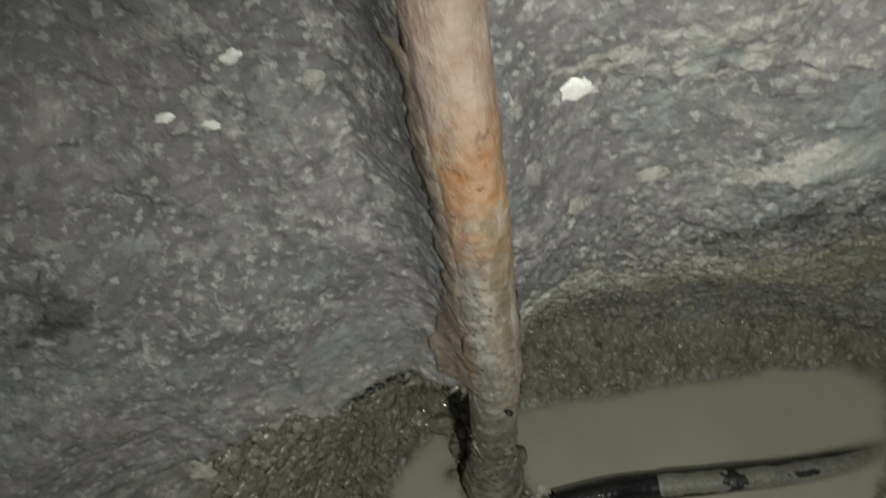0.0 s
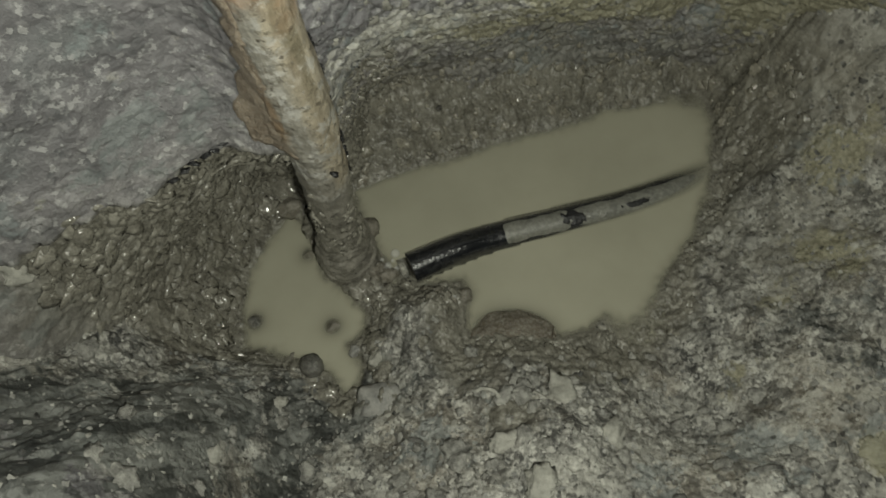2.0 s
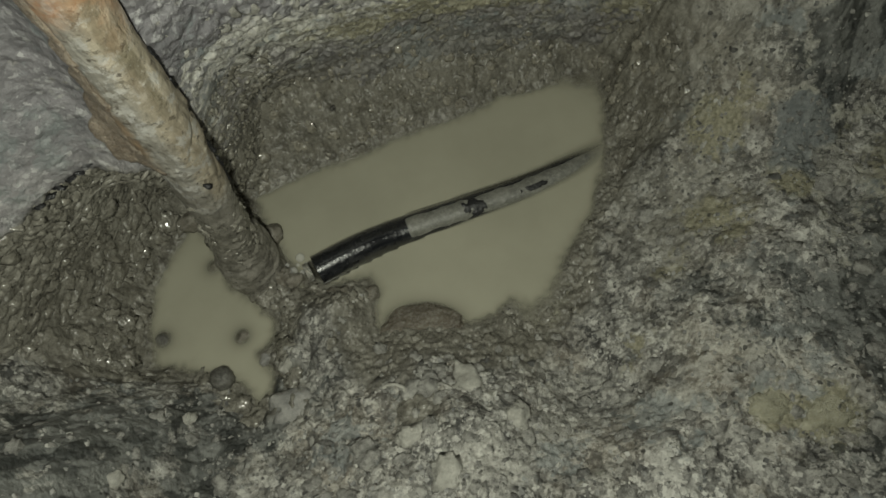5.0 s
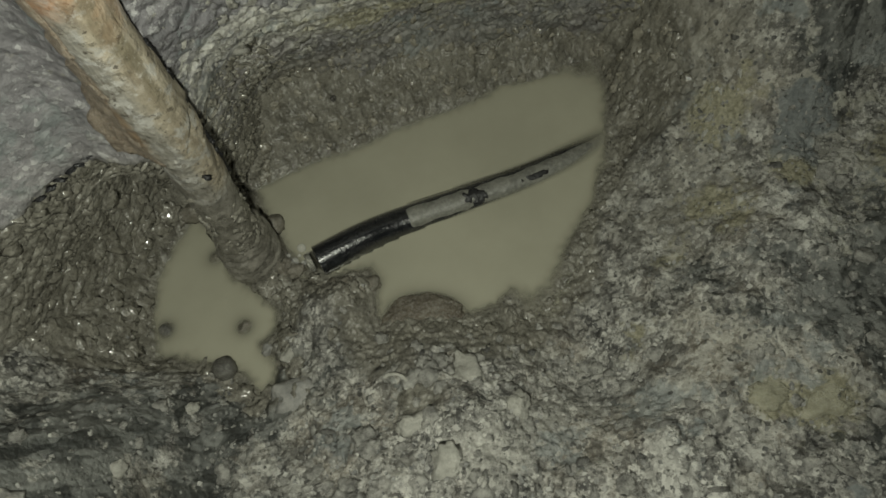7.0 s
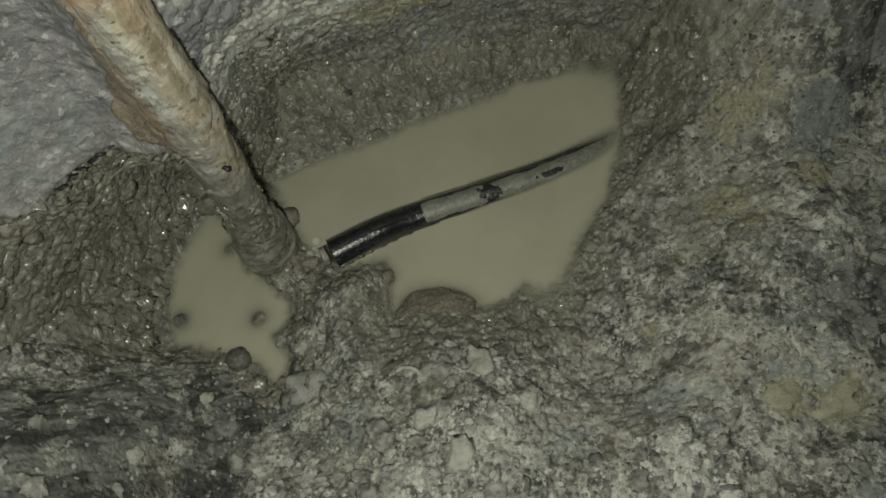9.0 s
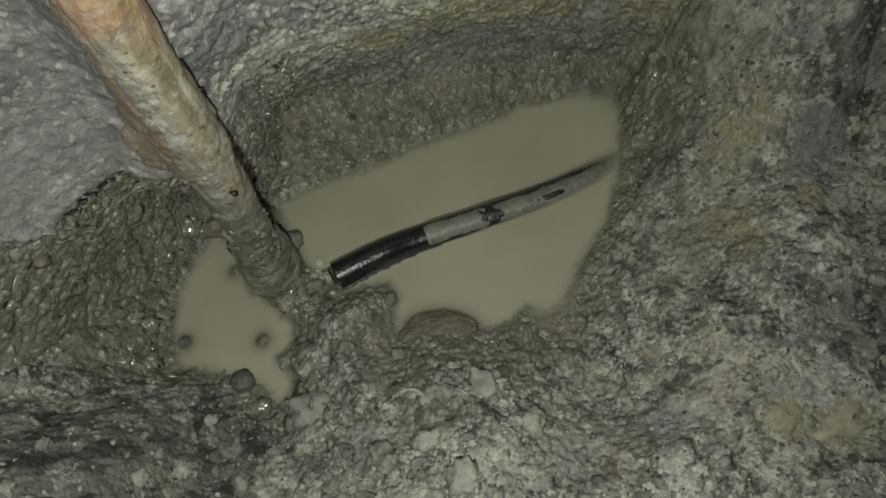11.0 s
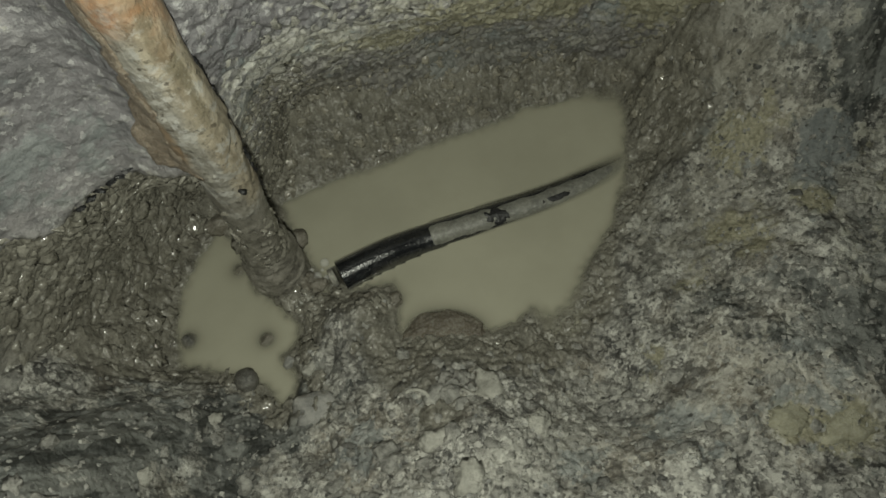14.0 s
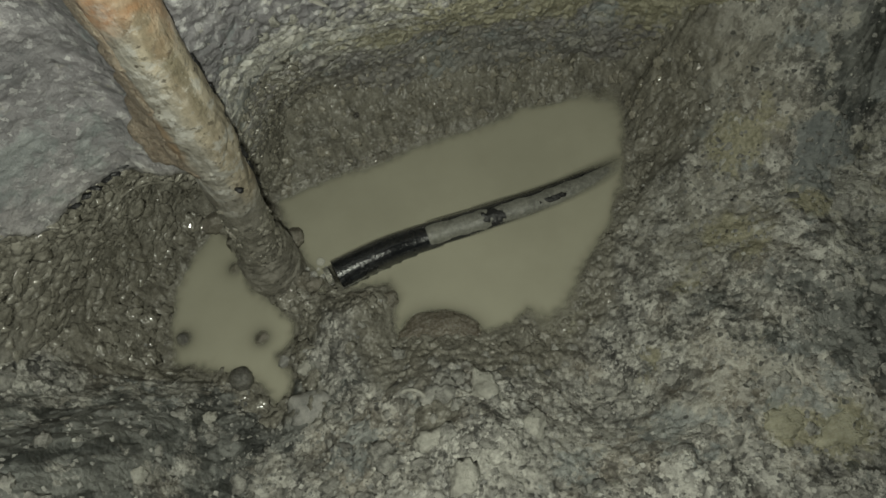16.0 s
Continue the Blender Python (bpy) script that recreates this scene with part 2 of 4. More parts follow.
def earth_material():
    n = Nodes("earth")
    mud, moss, dark, pale, grit, shade, slate, speckle, crust = (n.attr(k) for k in ("mud", "moss", "dark", "pale", "grit", "shade", "slate", "speckle", "crust"))
    broad, mid, fine = n.noise(7, 6, 0.6), n.noise(42, 6, 0.68), n.noise(230, 4, 0.6)
    chip = n.node("ShaderNodeSeparateColor", Color=n.cells(150)).outputs[0]
    # bare rock
    rock = n.mix(n.span(broad, 0.38, 0.64), (0.122, 0.117, 0.124), (0.222, 0.212, 0.220))
    rock = n.mix(n.span(n.noise(5.5, 4), 0.54, 0.64, 0, 0.5), rock, (0.155, 0.176, 0.174))
    rock = n.mix(n.span(mid, 0.56, 0.66, 0, 0.55), rock, (0.35, 0.338, 0.345))
    rock = n.mix(n.span(mid, 0.46, 0.34, 0, 0.85), rock, (0.085, 0.085, 0.09))
    rock = n.mix(n.span(n.noise(95, 4, 0.7), 0.56, 0.68, 0, 0.6), rock, (0.46, 0.46, 0.455))
    # loose grit
    crumbs, specks = n.noise(75, 5, 0.7), n.noise(170, 4, 0.65)
    frag_a, frag_b, frag_c = n.grey(n.cells(42, warp=0.022)), n.grey(n.cells(95, warp=0.011), 1), n.grey(n.cells(230, warp=0.005), 2)
    level = n.math("ADD", n.math("MULTIPLY", frag_a, 0.30), n.math("ADD", n.math("MULTIPLY", frag_b, 0.34), n.math("MULTIPLY", frag_c, 0.36)))
    level = n.math("ADD", level, n.math("MULTIPLY", n.math("SUBTRACT", n.noise(15, 6, 0.7), 0.5), 0.6))
    sand = n.mix(n.span(level, 0.22, 0.46), (0.055, 0.054, 0.052), (0.275, 0.267, 0.246))
    sand = n.mix(n.span(level, 0.49, 0.70), sand, (0.54, 0.53, 0.49))
    sand = n.mix(n.span(crumbs, 0.45, 0.38, 0, 0.8), sand, (0.065, 0.064, 0.06))
    sand = n.mix(n.span(specks, 0.60, 0.66, 0, 0.6), sand, (0.47, 0.465, 0.43))
    sand = n.mix(n.span(specks, 0.41, 0.35, 0, 0.7), sand, (0.05, 0.05, 0.048))
    sand = n.mix(n.span(n.noise(9, 5, 0.65), 0.47, 0.62, 0, 0.75), sand, n.mix(0.5, sand, (0.28, 0.24, 0.18)))
    rock = n.mix(n.span(shade, 0.3, 0.7, 0.30, 0.0), rock, (0.10, 0.10, 0.103))
    rock = n.mix(n.span(frag_b, 0.84, 0.98, 0.0, 0.22), rock, (0.42, 0.415, 0.418))
    rock = n.mix(n.span(frag_c, 0.88, 0.98, 0.0, 0.5), rock, (0.45, 0.445, 0.44))
    sand = n.mix(n.span(shade, 0.42, 0.20, 0.0, 0.6), sand, (0.075, 0.073, 0.068))
    sand = n.mix(n.span(shade, 0.60, 0.82, 0.0, 0.55), sand, (0.44, 0.43, 0.395))
    sand = n.mix(n.math("MULTIPLY", crust, n.span(mid, 0.35, 0.65, 0.85, 0.45)), sand, n.mix(n.span(n.noise(16, 5, 0.65), 0.40, 0.60), (0.165, 0.157, 0.132), (0.275, 0.262, 0.222)))
    base = n.mix(grit, rock, sand)
    flecked = n.math("ADD", n.math("MULTIPLY", n.noise(48, 5, 0.7), 0.75), n.math("MULTIPLY", n.noise(130, 4, 0.7), 0.25))
    base = n.mix(n.math("MULTIPLY", speckle, n.span(flecked, 0.495, 0.525, 0, 1.0)), base, n.mix(n.span(broad, 0.4, 0.6), (0.29, 0.285, 0.235), (0.42, 0.41, 0.36)))
    base = n.mix(n.math("MULTIPLY", speckle, n.span(flecked, 0.49, 0.45, 0, 0.9)), base, (0.045, 0.047, 0.043))
    ragged = n.math("ADD", n.math("MULTIPLY", n.math("SUBTRACT", mid, 0.5), 2.2), n.math("MULTIPLY", n.math("SUBTRACT", chip, 0.5), 0.35))
    base = n.mix(n.span(n.math("ADD", pale, ragged), 0.40, 0.72, 0, 0.85), base, n.mix(n.span(fine, 0.4, 0.6), (0.34, 0.33, 0.30), (0.46, 0.45, 0.41)))
    base = n.mix(n.span(n.math("ADD", moss, n.math("MULTIPLY", ragged, 0.8)), 0.26, 0.58, 0, 0.85), base, n.mix(n.span(fine, 0.38, 0.62), (0.20, 0.187, 0.122), (0.335, 0.315, 0.225)))
    base = n.mix(n.span(n.noise(11, 5, 0.7), 0.575, 0.615, 0, 0.55), base, (0.21, 0.235, 0.24))
    base = n.mix(n.span(n.math("ADD", dark, ragged), 0.42, 0.62, 0, 0.9), base, n.mix(n.span(n.math("ADD", n.math("MULTIPLY", shade, 0.6), n.math("MULTIPLY", n.noise(65, 5, 0.7), 0.6)), 0.46, 0.74), (0.033, 0.036, 0.034), (0.175, 0.18, 0.17)))
    base = n.mix(n.span(n.math("ADD", slate, n.math("MULTIPLY", ragged, 0.5)), 0.36, 0.56, 0, 0.85), base, n.mix(n.span(mid, 0.38, 0.62), (0.115, 0.128, 0.130), (0.185, 0.198, 0.198)))
    pit_b = n.node("ShaderNodeTexVoronoi", Scale=125.0)
    n.plug(pit_b.inputs["Vector"], n.place())
    pit_b_on = n.math("MULTIPLY", n.span(n.grey(pit_b.outputs["Color"], 1), 0.70, 0.72), n.span(n.math("ADD", pit_b.outputs["Distance"], n.math("MULTIPLY", n.noise(260, 4, 0.7), 0.9)), 0.68, 0.60))
    base = n.mix(n.math("MULTIPLY", pit_b_on, n.math("MULTIPLY", grit, 0.8)), base, (0.04, 0.039, 0.036))
    pit = n.node("ShaderNodeTexVoronoi", Scale=70.0)
    n.plug(pit.inputs["Vector"], n.place())
    pit_on = n.math("MULTIPLY", n.span(n.node("ShaderNodeSeparateColor", Color=pit.outputs["Color"]).outputs[2], 0.72, 0.74), n.span(n.math("ADD", pit.outputs["Distance"], n.math("MULTIPLY", n.noise(150, 4, 0.7), 0.9)), 0.66, 0.58))
    base = n.mix(n.math("MULTIPLY", pit_on, n.math("MULTIPLY", grit, 0.85)), base, (0.035, 0.034, 0.032))
    clay = n.mix(n.span(mid, 0.38, 0.62), (0.082, 0.077, 0.064), (0.183, 0.173, 0.145))
    clay = n.mix(n.span(shade, 0.25, 0.75, 0.0, 0.55), clay, n.mix(n.span(n.noise(80, 5, 0.7), 0.4, 0.6), (0.15, 0.144, 0.123), (0.27, 0.26, 0.225)))
    clay = n.mix(n.span(fine, 0.50, 0.70, 0, 0.28), clay, (0.34, 0.325, 0.285))
    color = n.mix(mud, base, clay)
    rough = n.mix(mud, n.span(mid, 0.3, 0.7, 0.75, 0.42), n.span(fine, 0.38, 0.62, 0.13, 0.42))
    rocky = n.math("ADD", n.math("MULTIPLY", mid, 1.4), n.math("ADD", n.noise(130, 5, 0.7), n.math("MULTIPLY", n.math("ADD", crumbs, n.math("MULTIPLY", n.cells(150, "Distance"), -0.5)), grit)))
    soft = n.math("ADD", n.math("MULTIPLY", n.noise(160, 3, 0.5), 0.7), mid)
    rocky = n.math("ADD", rocky, n.math("MULTIPLY", level, n.math("MULTIPLY", grit, 2.2)))
    height = n.mix(mud, rocky, soft)
    return n.finish(color, rough, n.bump(height, 0.75, 0.0038))


def water_material():
    n = Nodes("silty_water")
    color = n.mix(n.span(n.noise(9, 4), 0.35, 0.65), (0.312, 0.301, 0.236), (0.352, 0.339, 0.267))
    n.finish(color, 0.10, n.bump(n.noise(14, 2), 0.04, 0.01), IOR=1.33, Alpha=n.attr("murk"))
    return n.mat


def plain_material(name, dark, light, scale, rough=0.6, bump=0.4, metal=0.0, island=0.0):
    n = Nodes(name)
    color = n.mix(n.span(n.noise(scale, 6, 0.65), 0.34, 0.66), dark, light)
    color = n.mix(n.span(n.noise(scale * 6, 3), 0.40, 0.70, 0, 0.45), color, n.mix(0.5, color, (0.5, 0.49, 0.45)))
    if island:
        rnd = n.node("ShaderNodeNewGeometry").outputs["Random Per Island"]
        color = n.mix(n.span(rnd, 0.0, 0.35, island, 0.0), color, (0.05, 0.05, 0.05))
        color = n.mix(n.span(rnd, 0.80, 1.0, 0.0, island), color, (0.50, 0.49, 0.45))
    return n.finish(color, n.span(n.noise(scale * 4), 0.3, 0.7, rough + 0.15, rough - 0.12), n.bump(n.noise(scale * 5, 5, 0.7), bump, 0.003), Metallic=metal)


def pipe_material():
    n = Nodes("scaled_pipe")
    xyz = n.node("ShaderNodeSeparateXYZ", Vector=n.place())
    x, z = xyz.outputs[0], xyz.outputs[2]
    long = n.node("ShaderNodeVectorMath")
    long.operation = "MULTIPLY"
    n.plug(long.inputs[0], n.place())
    long.inputs[1].default_value = (1.0, 1.0, 0.32)
    long = long.outputs[0]
    mid, fine, broad = n.noise(45, 6, 0.65), n.noise(220, 4), n.noise(14, 4)
    streak, streak_fine = n.noise(60, 6, 0.7, long), n.noise(170, 4, 0.6, long)
    wob = n.math("ADD", z, n.math("MULTIPLY", n.math("SUBTRACT", broad, 0.5), 0.14))
    across = n.math("ADD", x, n.math("MULTIPLY", n.math("SUBTRACT", streak, 0.5), 0.03))
    scale = n.mix(n.span(streak, 0.36, 0.64), (0.15, 0.138, 0.115), (0.30, 0.285, 0.25))
    scale = n.mix(n.span(n.noise(36, 5, 0.6), 0.57, 0.61, 0, 0.75), scale, (0.44, 0.43, 0.41))
    scale = n.mix(n.span(n.noise(34, 5, 0.7), 0.44, 0.37, 0, 0.75), scale, (0.17, 0.165, 0.15))
    scale = n.mix(n.span(n.noise(60, 5, 0.7, long), 0.42, 0.34, 0, 0.7), scale, (0.12, 0.095, 0.065))
    tan = n.mix(n.span(streak, 0.38, 0.62), (0.235, 0.195, 0.135), (0.345, 0.295, 0.215))
    scale = n.mix(n.math("MULTIPLY", n.span(across, -0.036, -0.028), n.math("MULTIPLY", n.span(z, 0.225, 0.255), 0.7)), scale, tan)
    scale = n.mix(n.span(n.noise(40, 5, 0.65), 0.55, 0.60, 0, 0.7), scale, (0.36, 0.35, 0.325))
    scale = n.mix(n.span(n.noise(85, 5, 0.7), 0.42, 0.36, 0, 0.75), scale, (0.10, 0.088, 0.065))
    scale = n.mix(n.span(n.noise(120, 3, 0.6), 0.63, 0.68, 0, 0.8), scale, (0.055, 0.045, 0.035))
    scale = n.mix(n.math("MULTIPLY", n.span(across, -0.050, -0.055), n.span(z, 0.30, 0.36, 0, 0.6)), scale, (0.26, 0.17, 0.095))
    scale = n.mix(n.math("MULTIPLY", n.math("MULTIPLY", n.span(across, -0.026, -0.022), n.span(across, -0.012, -0.016)), n.span(z, 0.36, 0.42, 0, 0.6)), scale, (0.10, 0.085, 0.05))
    scale = n.mix(n.span(fine, 0.58, 0.72, 0, 0.5), scale, (0.46, 0.44, 0.40))
    rust = n.mix(n.span(mid, 0.38, 0.62), (0.27, 0.125, 0.048), (0.36, 0.245, 0.16))
    rust = n.mix(n.span(n.noise(75, 4, 0.7), 0.60, 0.66, 0, 0.9), rust, (0.07, 0.038, 0.022))
    paint = n.mix(n.span(mid, 0.4, 0.6), (0.26, 0.185, 0.15), (0.34, 0.268, 0.23))
    clay = n.mix(n.span(mid, 0.35, 0.65), (0.125, 0.118, 0.100), (0.25, 0.235, 0.205))
    clay = n.mix(n.span(n.noise(48, 5, 0.7), 0.43, 0.38, 0, 0.7), clay, (0.075, 0.07, 0.06))
    color = n.mix(n.math("MULTIPLY", n.span(wob, 0.47, 0.52), n.span(n.noise(33, 5, 0.65), 0.40, 0.54, 0.25, 1.0)), scale, rust)
    color = n.mix(n.span(wob, 0.59, 0.635, 0, 0.9), color, paint)
    clay_part = n.span(wob, 0.27, 0.225)
    color = n.mix(clay_part, color, clay)
    color = n.mix(n.math("MULTIPLY", n.span(fine, 0.66, 0.70), n.span(wob, 0.45, 0.30)), color, (0.03, 0.028, 0.025))
    rough = n.mix(clay_part, n.span(mid, 0.3, 0.7, 0.75, 0.45), n.span(fine, 0.38, 0.62, 0.22, 0.5))
    rise = n.math("ADD", n.math("MULTIPLY", mid, 0.9), n.math("ADD", n.math("MULTIPLY", streak, 0.9), n.math("MULTIPLY", streak_fine, 0.3)))
    return n.finish(color, rough, n.bump(rise, 0.75, 0.0045))


def glass_material():
    n = Nodes("bubble_film")
    n.finish((0.95, 0.95, 0.92), 0.02, IOR=1.45, Alpha=0.16)
    return n.mat


EARTH = earth_material()
WATER = water_material()
STONE = plain_material("grey_stone", (0.17, 0.17, 0.165), (0.32, 0.31, 0.29), 45, 0.6, 0.6)
PALE = plain_material("pale_stone", (0.28, 0.272, 0.24), (0.54, 0.527, 0.475), 85, 0.45, 1.0)
WHITE = plain_material("white_mineral", (0.50, 0.50, 0.47), (0.82, 0.82, 0.79), 80, 0.4, 0.4)
DARKSTONE = plain_material("dark_wet_stone", (0.05, 0.048, 0.043), (0.13, 0.125, 0.11), 60, 0.35, 0.6)
MUD = plain_material("wet_mud", (0.105, 0.095, 0.075), (0.21, 0.19, 0.155), 55, 0.32, 0.7)
RED = plain_material("red_brown_clay", (0.072, 0.058, 0.042), (0.165, 0.146, 0.116), 45, 0.20, 0.8)
CHIP = plain_material("rubble_chip", (0.115, 0.112, 0.104), (0.45, 0.44, 0.405), 95, 0.38, 1.0, island=0.85)
GRAVEL = plain_material("grit", (0.14, 0.14, 0.135), (0.30, 0.295, 0.275), 70, 0.55, 0.4, island=0.75)
RUST = plain_material("rust_crust", (0.145, 0.105, 0.07), (0.28, 0.228, 0.172), 75, 0.65, 1.0)
CHAR = plain_material("black_fleck", (0.015, 0.013, 0.012), (0.05, 0.045, 0.04), 90, 0.6, 0.5)
SILT = plain_material("grey_silt", (0.095, 0.096, 0.085), (0.185, 0.183, 0.158), 38, 0.35, 0.4)
PIPE = pipe_material()
FILM = glass_material()


def hose_material():
    n = Nodes("black_hose")
    color = n.mix(n.span(n.noise(60, 5), 0.58, 0.72), (0.007, 0.008, 0.010), (0.022, 0.025, 0.028))
    return n.finish(color, n.span(n.noise(90, 4), 0.3, 0.7, 0.20, 0.32), n.bump(n.noise(230, 3), 0.40, 0.002), Coat_Weight=1.0, Coat_Roughness=0.09, Coat_IOR=1.8)


HOSE = hose_material()


def tar_material():
    n = Nodes("bare_black_plastic")
    color = n.mix(n.span(n.noise(160, 4), 0.5, 0.7), (0.008, 0.008, 0.009), (0.035, 0.035, 0.036))
    return n.finish(color, n.span(n.noise(300, 3), 0.3, 0.7, 0.35, 0.6), n.bump(n.noise(260, 4), 0.5, 0.002))


TAR = tar_material()


# ---- mesh helpers ----
def sheet(name, verts, across, down, material, masks=None):
    """One smooth sheet from a grid of points, with named masks on its points."""
    i = np.arange(across * down).reshape(down, across)
    faces = np.stack([i[:-1, :-1], i[:-1, 1:], i[1:, 1:], i[1:, :-1]], -1).reshape(-1, 4)
    return from_arrays(name, verts, faces, material, masks)


def from_arrays(name, verts, faces, material, masks=None, shade=True):
    me = bpy.data.meshes.new(name)
    me.from_pydata(np.asarray(verts).tolist(), [], np.asarray(faces).tolist())
    me.polygons.foreach_set("use_smooth", [shade] * len(me.polygons))
    for key, values in (masks or {}).items():
        me.attributes.new(key, "FLOAT", "POINT").data.foreach_set("value", np.asarray(values, np.float32))
    me.materials.append(material)
    return new(name, me)


def part(name, bm, material, parent=None, label="", shade=True):
    me = bpy.data.meshes.new(name)
    for face in bm.faces:
        face.smooth = shade
    bm.to_mesh(me)
    bm.free()
    me.materials.append(material)
    ob = new(name, me)
    if parent:
        ob.parent = parent
    if label:
        ob["label"] = label
    return ob


def axis(*runs):
    """Positions along an axis: runs of (start, end, step)."""
    return np.unique(np.round(np.concatenate([np.append(np.arange(a, b, s), b) for a, b, s in runs]), 5))


# ---- ground ----
gx = axis((-1.6, -0.45, 0.05), (-0.45, 0.70, 0.0016), (0.70, 1.6, 0.05))
gy = axis((-1.7, -0.12, 0.05), (-0.12, 0.62, 0.0016), (0.62, 0.80, 0.03))
X, Y = (a.ravel() for a in np.meshgrid(gx, gy))
D = shore(X, Y)
H, SHADE = ground_height(X, Y, shades=True)
P = np.stack([X, Y, H], 1)
MUDS = mud_mask(X, Y, D)
patchy = 0.75 + 0.5 * fbm(P, 0.05, 3, 81)


def ground_moss(x, y):
    return 0.7 * blob(x, y, 0.33, 0.13, 0.02, 0.03) + 0.6 * blob(x, y, 0.40, 0.20, 0.03, 0.02) + blob(x, y, 0.506, 0.335, 0.035, 0.035) + blob(x, y, 0.469, 0.228, 0.03, 0.04, 20) + 0.9 * blob(x, y, 0.545, 0.235, 0.02, 0.025) + blob(x, y, 0.45, 0.0, 0.035, 0.03) + 0.9 * blob(x, y, 0.405, 0.022, 0.025, 0.02) + 0.7 * blob(x, y, 0.64, 0.2, 0.05, 0.08)


def ground_dark(x, y):
    return 1.35 * blob(x, y, -0.13, 0.20, 0.12, 0.05, 8) + 1.3 * blob(x, y, -0.27, 0.175, 0.11, 0.06) + 0.8 * blob(x, y, -0.20, 0.10, 0.10, 0.03) + blob(x, y, -0.34, 0.12, 0.08, 0.06) + 0.9 * blob(x, y, 0.62, 0.33, 0.04, 0.03) + 1.05 * blob(x, y, 0.545, 0.07, 0.06, 0.07) + 0.95 * blob(x, y, 0.43, 0.165, 0.07, 0.03, -10) + 0.9 * blob(x, y, 0.46, 0.09, 0.07, 0.04, -20) + 1.1 * blob(x, y, 0.64, 0.34, 0.05, 0.03) + 0.9 * blob(x, y, 0.66, 0.10, 0.06, 0.12) + blob(x, y, 0.56, -0.05, 0.12, 0.07) + 0.6 * blob(x, y, -0.12, 0.165, 0.05, 0.02) + 0.6 * blob(x, y, 0.60, 0.12, 0.05, 0.06)


def ground_pale(x, y):
    return 0.85 * blob(x, y, 0.14, 0.07, 0.10, 0.07) + 0.45 * blob(x, y, 0.26, 0.16, 0.06, 0.06) + 0.5 * blob(x, y, 0.32, 0.04, 0.07, 0.05) + 0.6 * blob(x, y, 0.39, 0.315, 0.03, 0.04)


def ground_slate(x, y):
    return 1.1 * blob(x, y, 0.575, 0.275, 0.035, 0.045, 20) + blob(x, y, 0.515, 0.205, 0.028, 0.022) + 0.7 * blob(x, y, 0.60, 0.20, 0.03, 0.03) + 0.7 * blob(x, y, 0.475, 0.37, 0.03, 0.015, 20)


def ground_speckle(x, y):
    return 0.9 * smooth(0.505, 0.575, x + 0.25 * (0.2 - y)) + 0.6 * blob(x, y, 0.42, 0.10, 0.06, 0.05) + 0.5 * blob(x, y, -0.22, 0.165, 0.16, 0.075)


ground = sheet("ground", P, len(gx), len(gy), EARTH, {
    "mud": MUDS, "crust": np.clip((blob(X, Y, 0.43, 0.30, 0.08, 0.12, -20) + 0.8 * blob(X, Y, 0.50, 0.40, 0.10, 0.05)) * patchy, 0, 1), "shade": SHADE, "slate": np.clip(ground_slate(X, Y) * patchy, 0, 1), "speckle": np.clip(ground_speckle(X, Y) * patchy, 0, 1), "moss": np.clip(ground_moss(X, Y) * patchy, 0, 1), "dark": np.clip(ground_dark(X, Y) * patchy, 0, 1),
    "pale": np.clip(ground_pale(X, Y) * patchy, 0, 1), "grit": smooth(0.34, 0.20, H + 0.05 * fbm(P, 0.08, 2, 83))})
tagged(ground, "trodden grey grit and wet lumpy mud round two pools", "ground", kind="structure")

# ---- undercut wall behind the pipe ----
wx = axis((-1.6, -0.50, 0.05), (-0.50, 0.70, 0.0018), (0.70, 1.6, 0.05))
wz = axis((-0.10, 0.0, 0.02), (0.0, 0.80, 0.0018), (0.80, 2.2, 0.05))
WX, WZ = (a.ravel() for a in np.meshgrid(wx, wz))
WY, WET, WALL_SHADE = wall_surface(WX, WZ, shades=True)
WP = np.stack([WX, WY, WZ], 1)
wall_patchy = 0.75 + 0.5 * fbm(WP, 0.05, 3, 84)
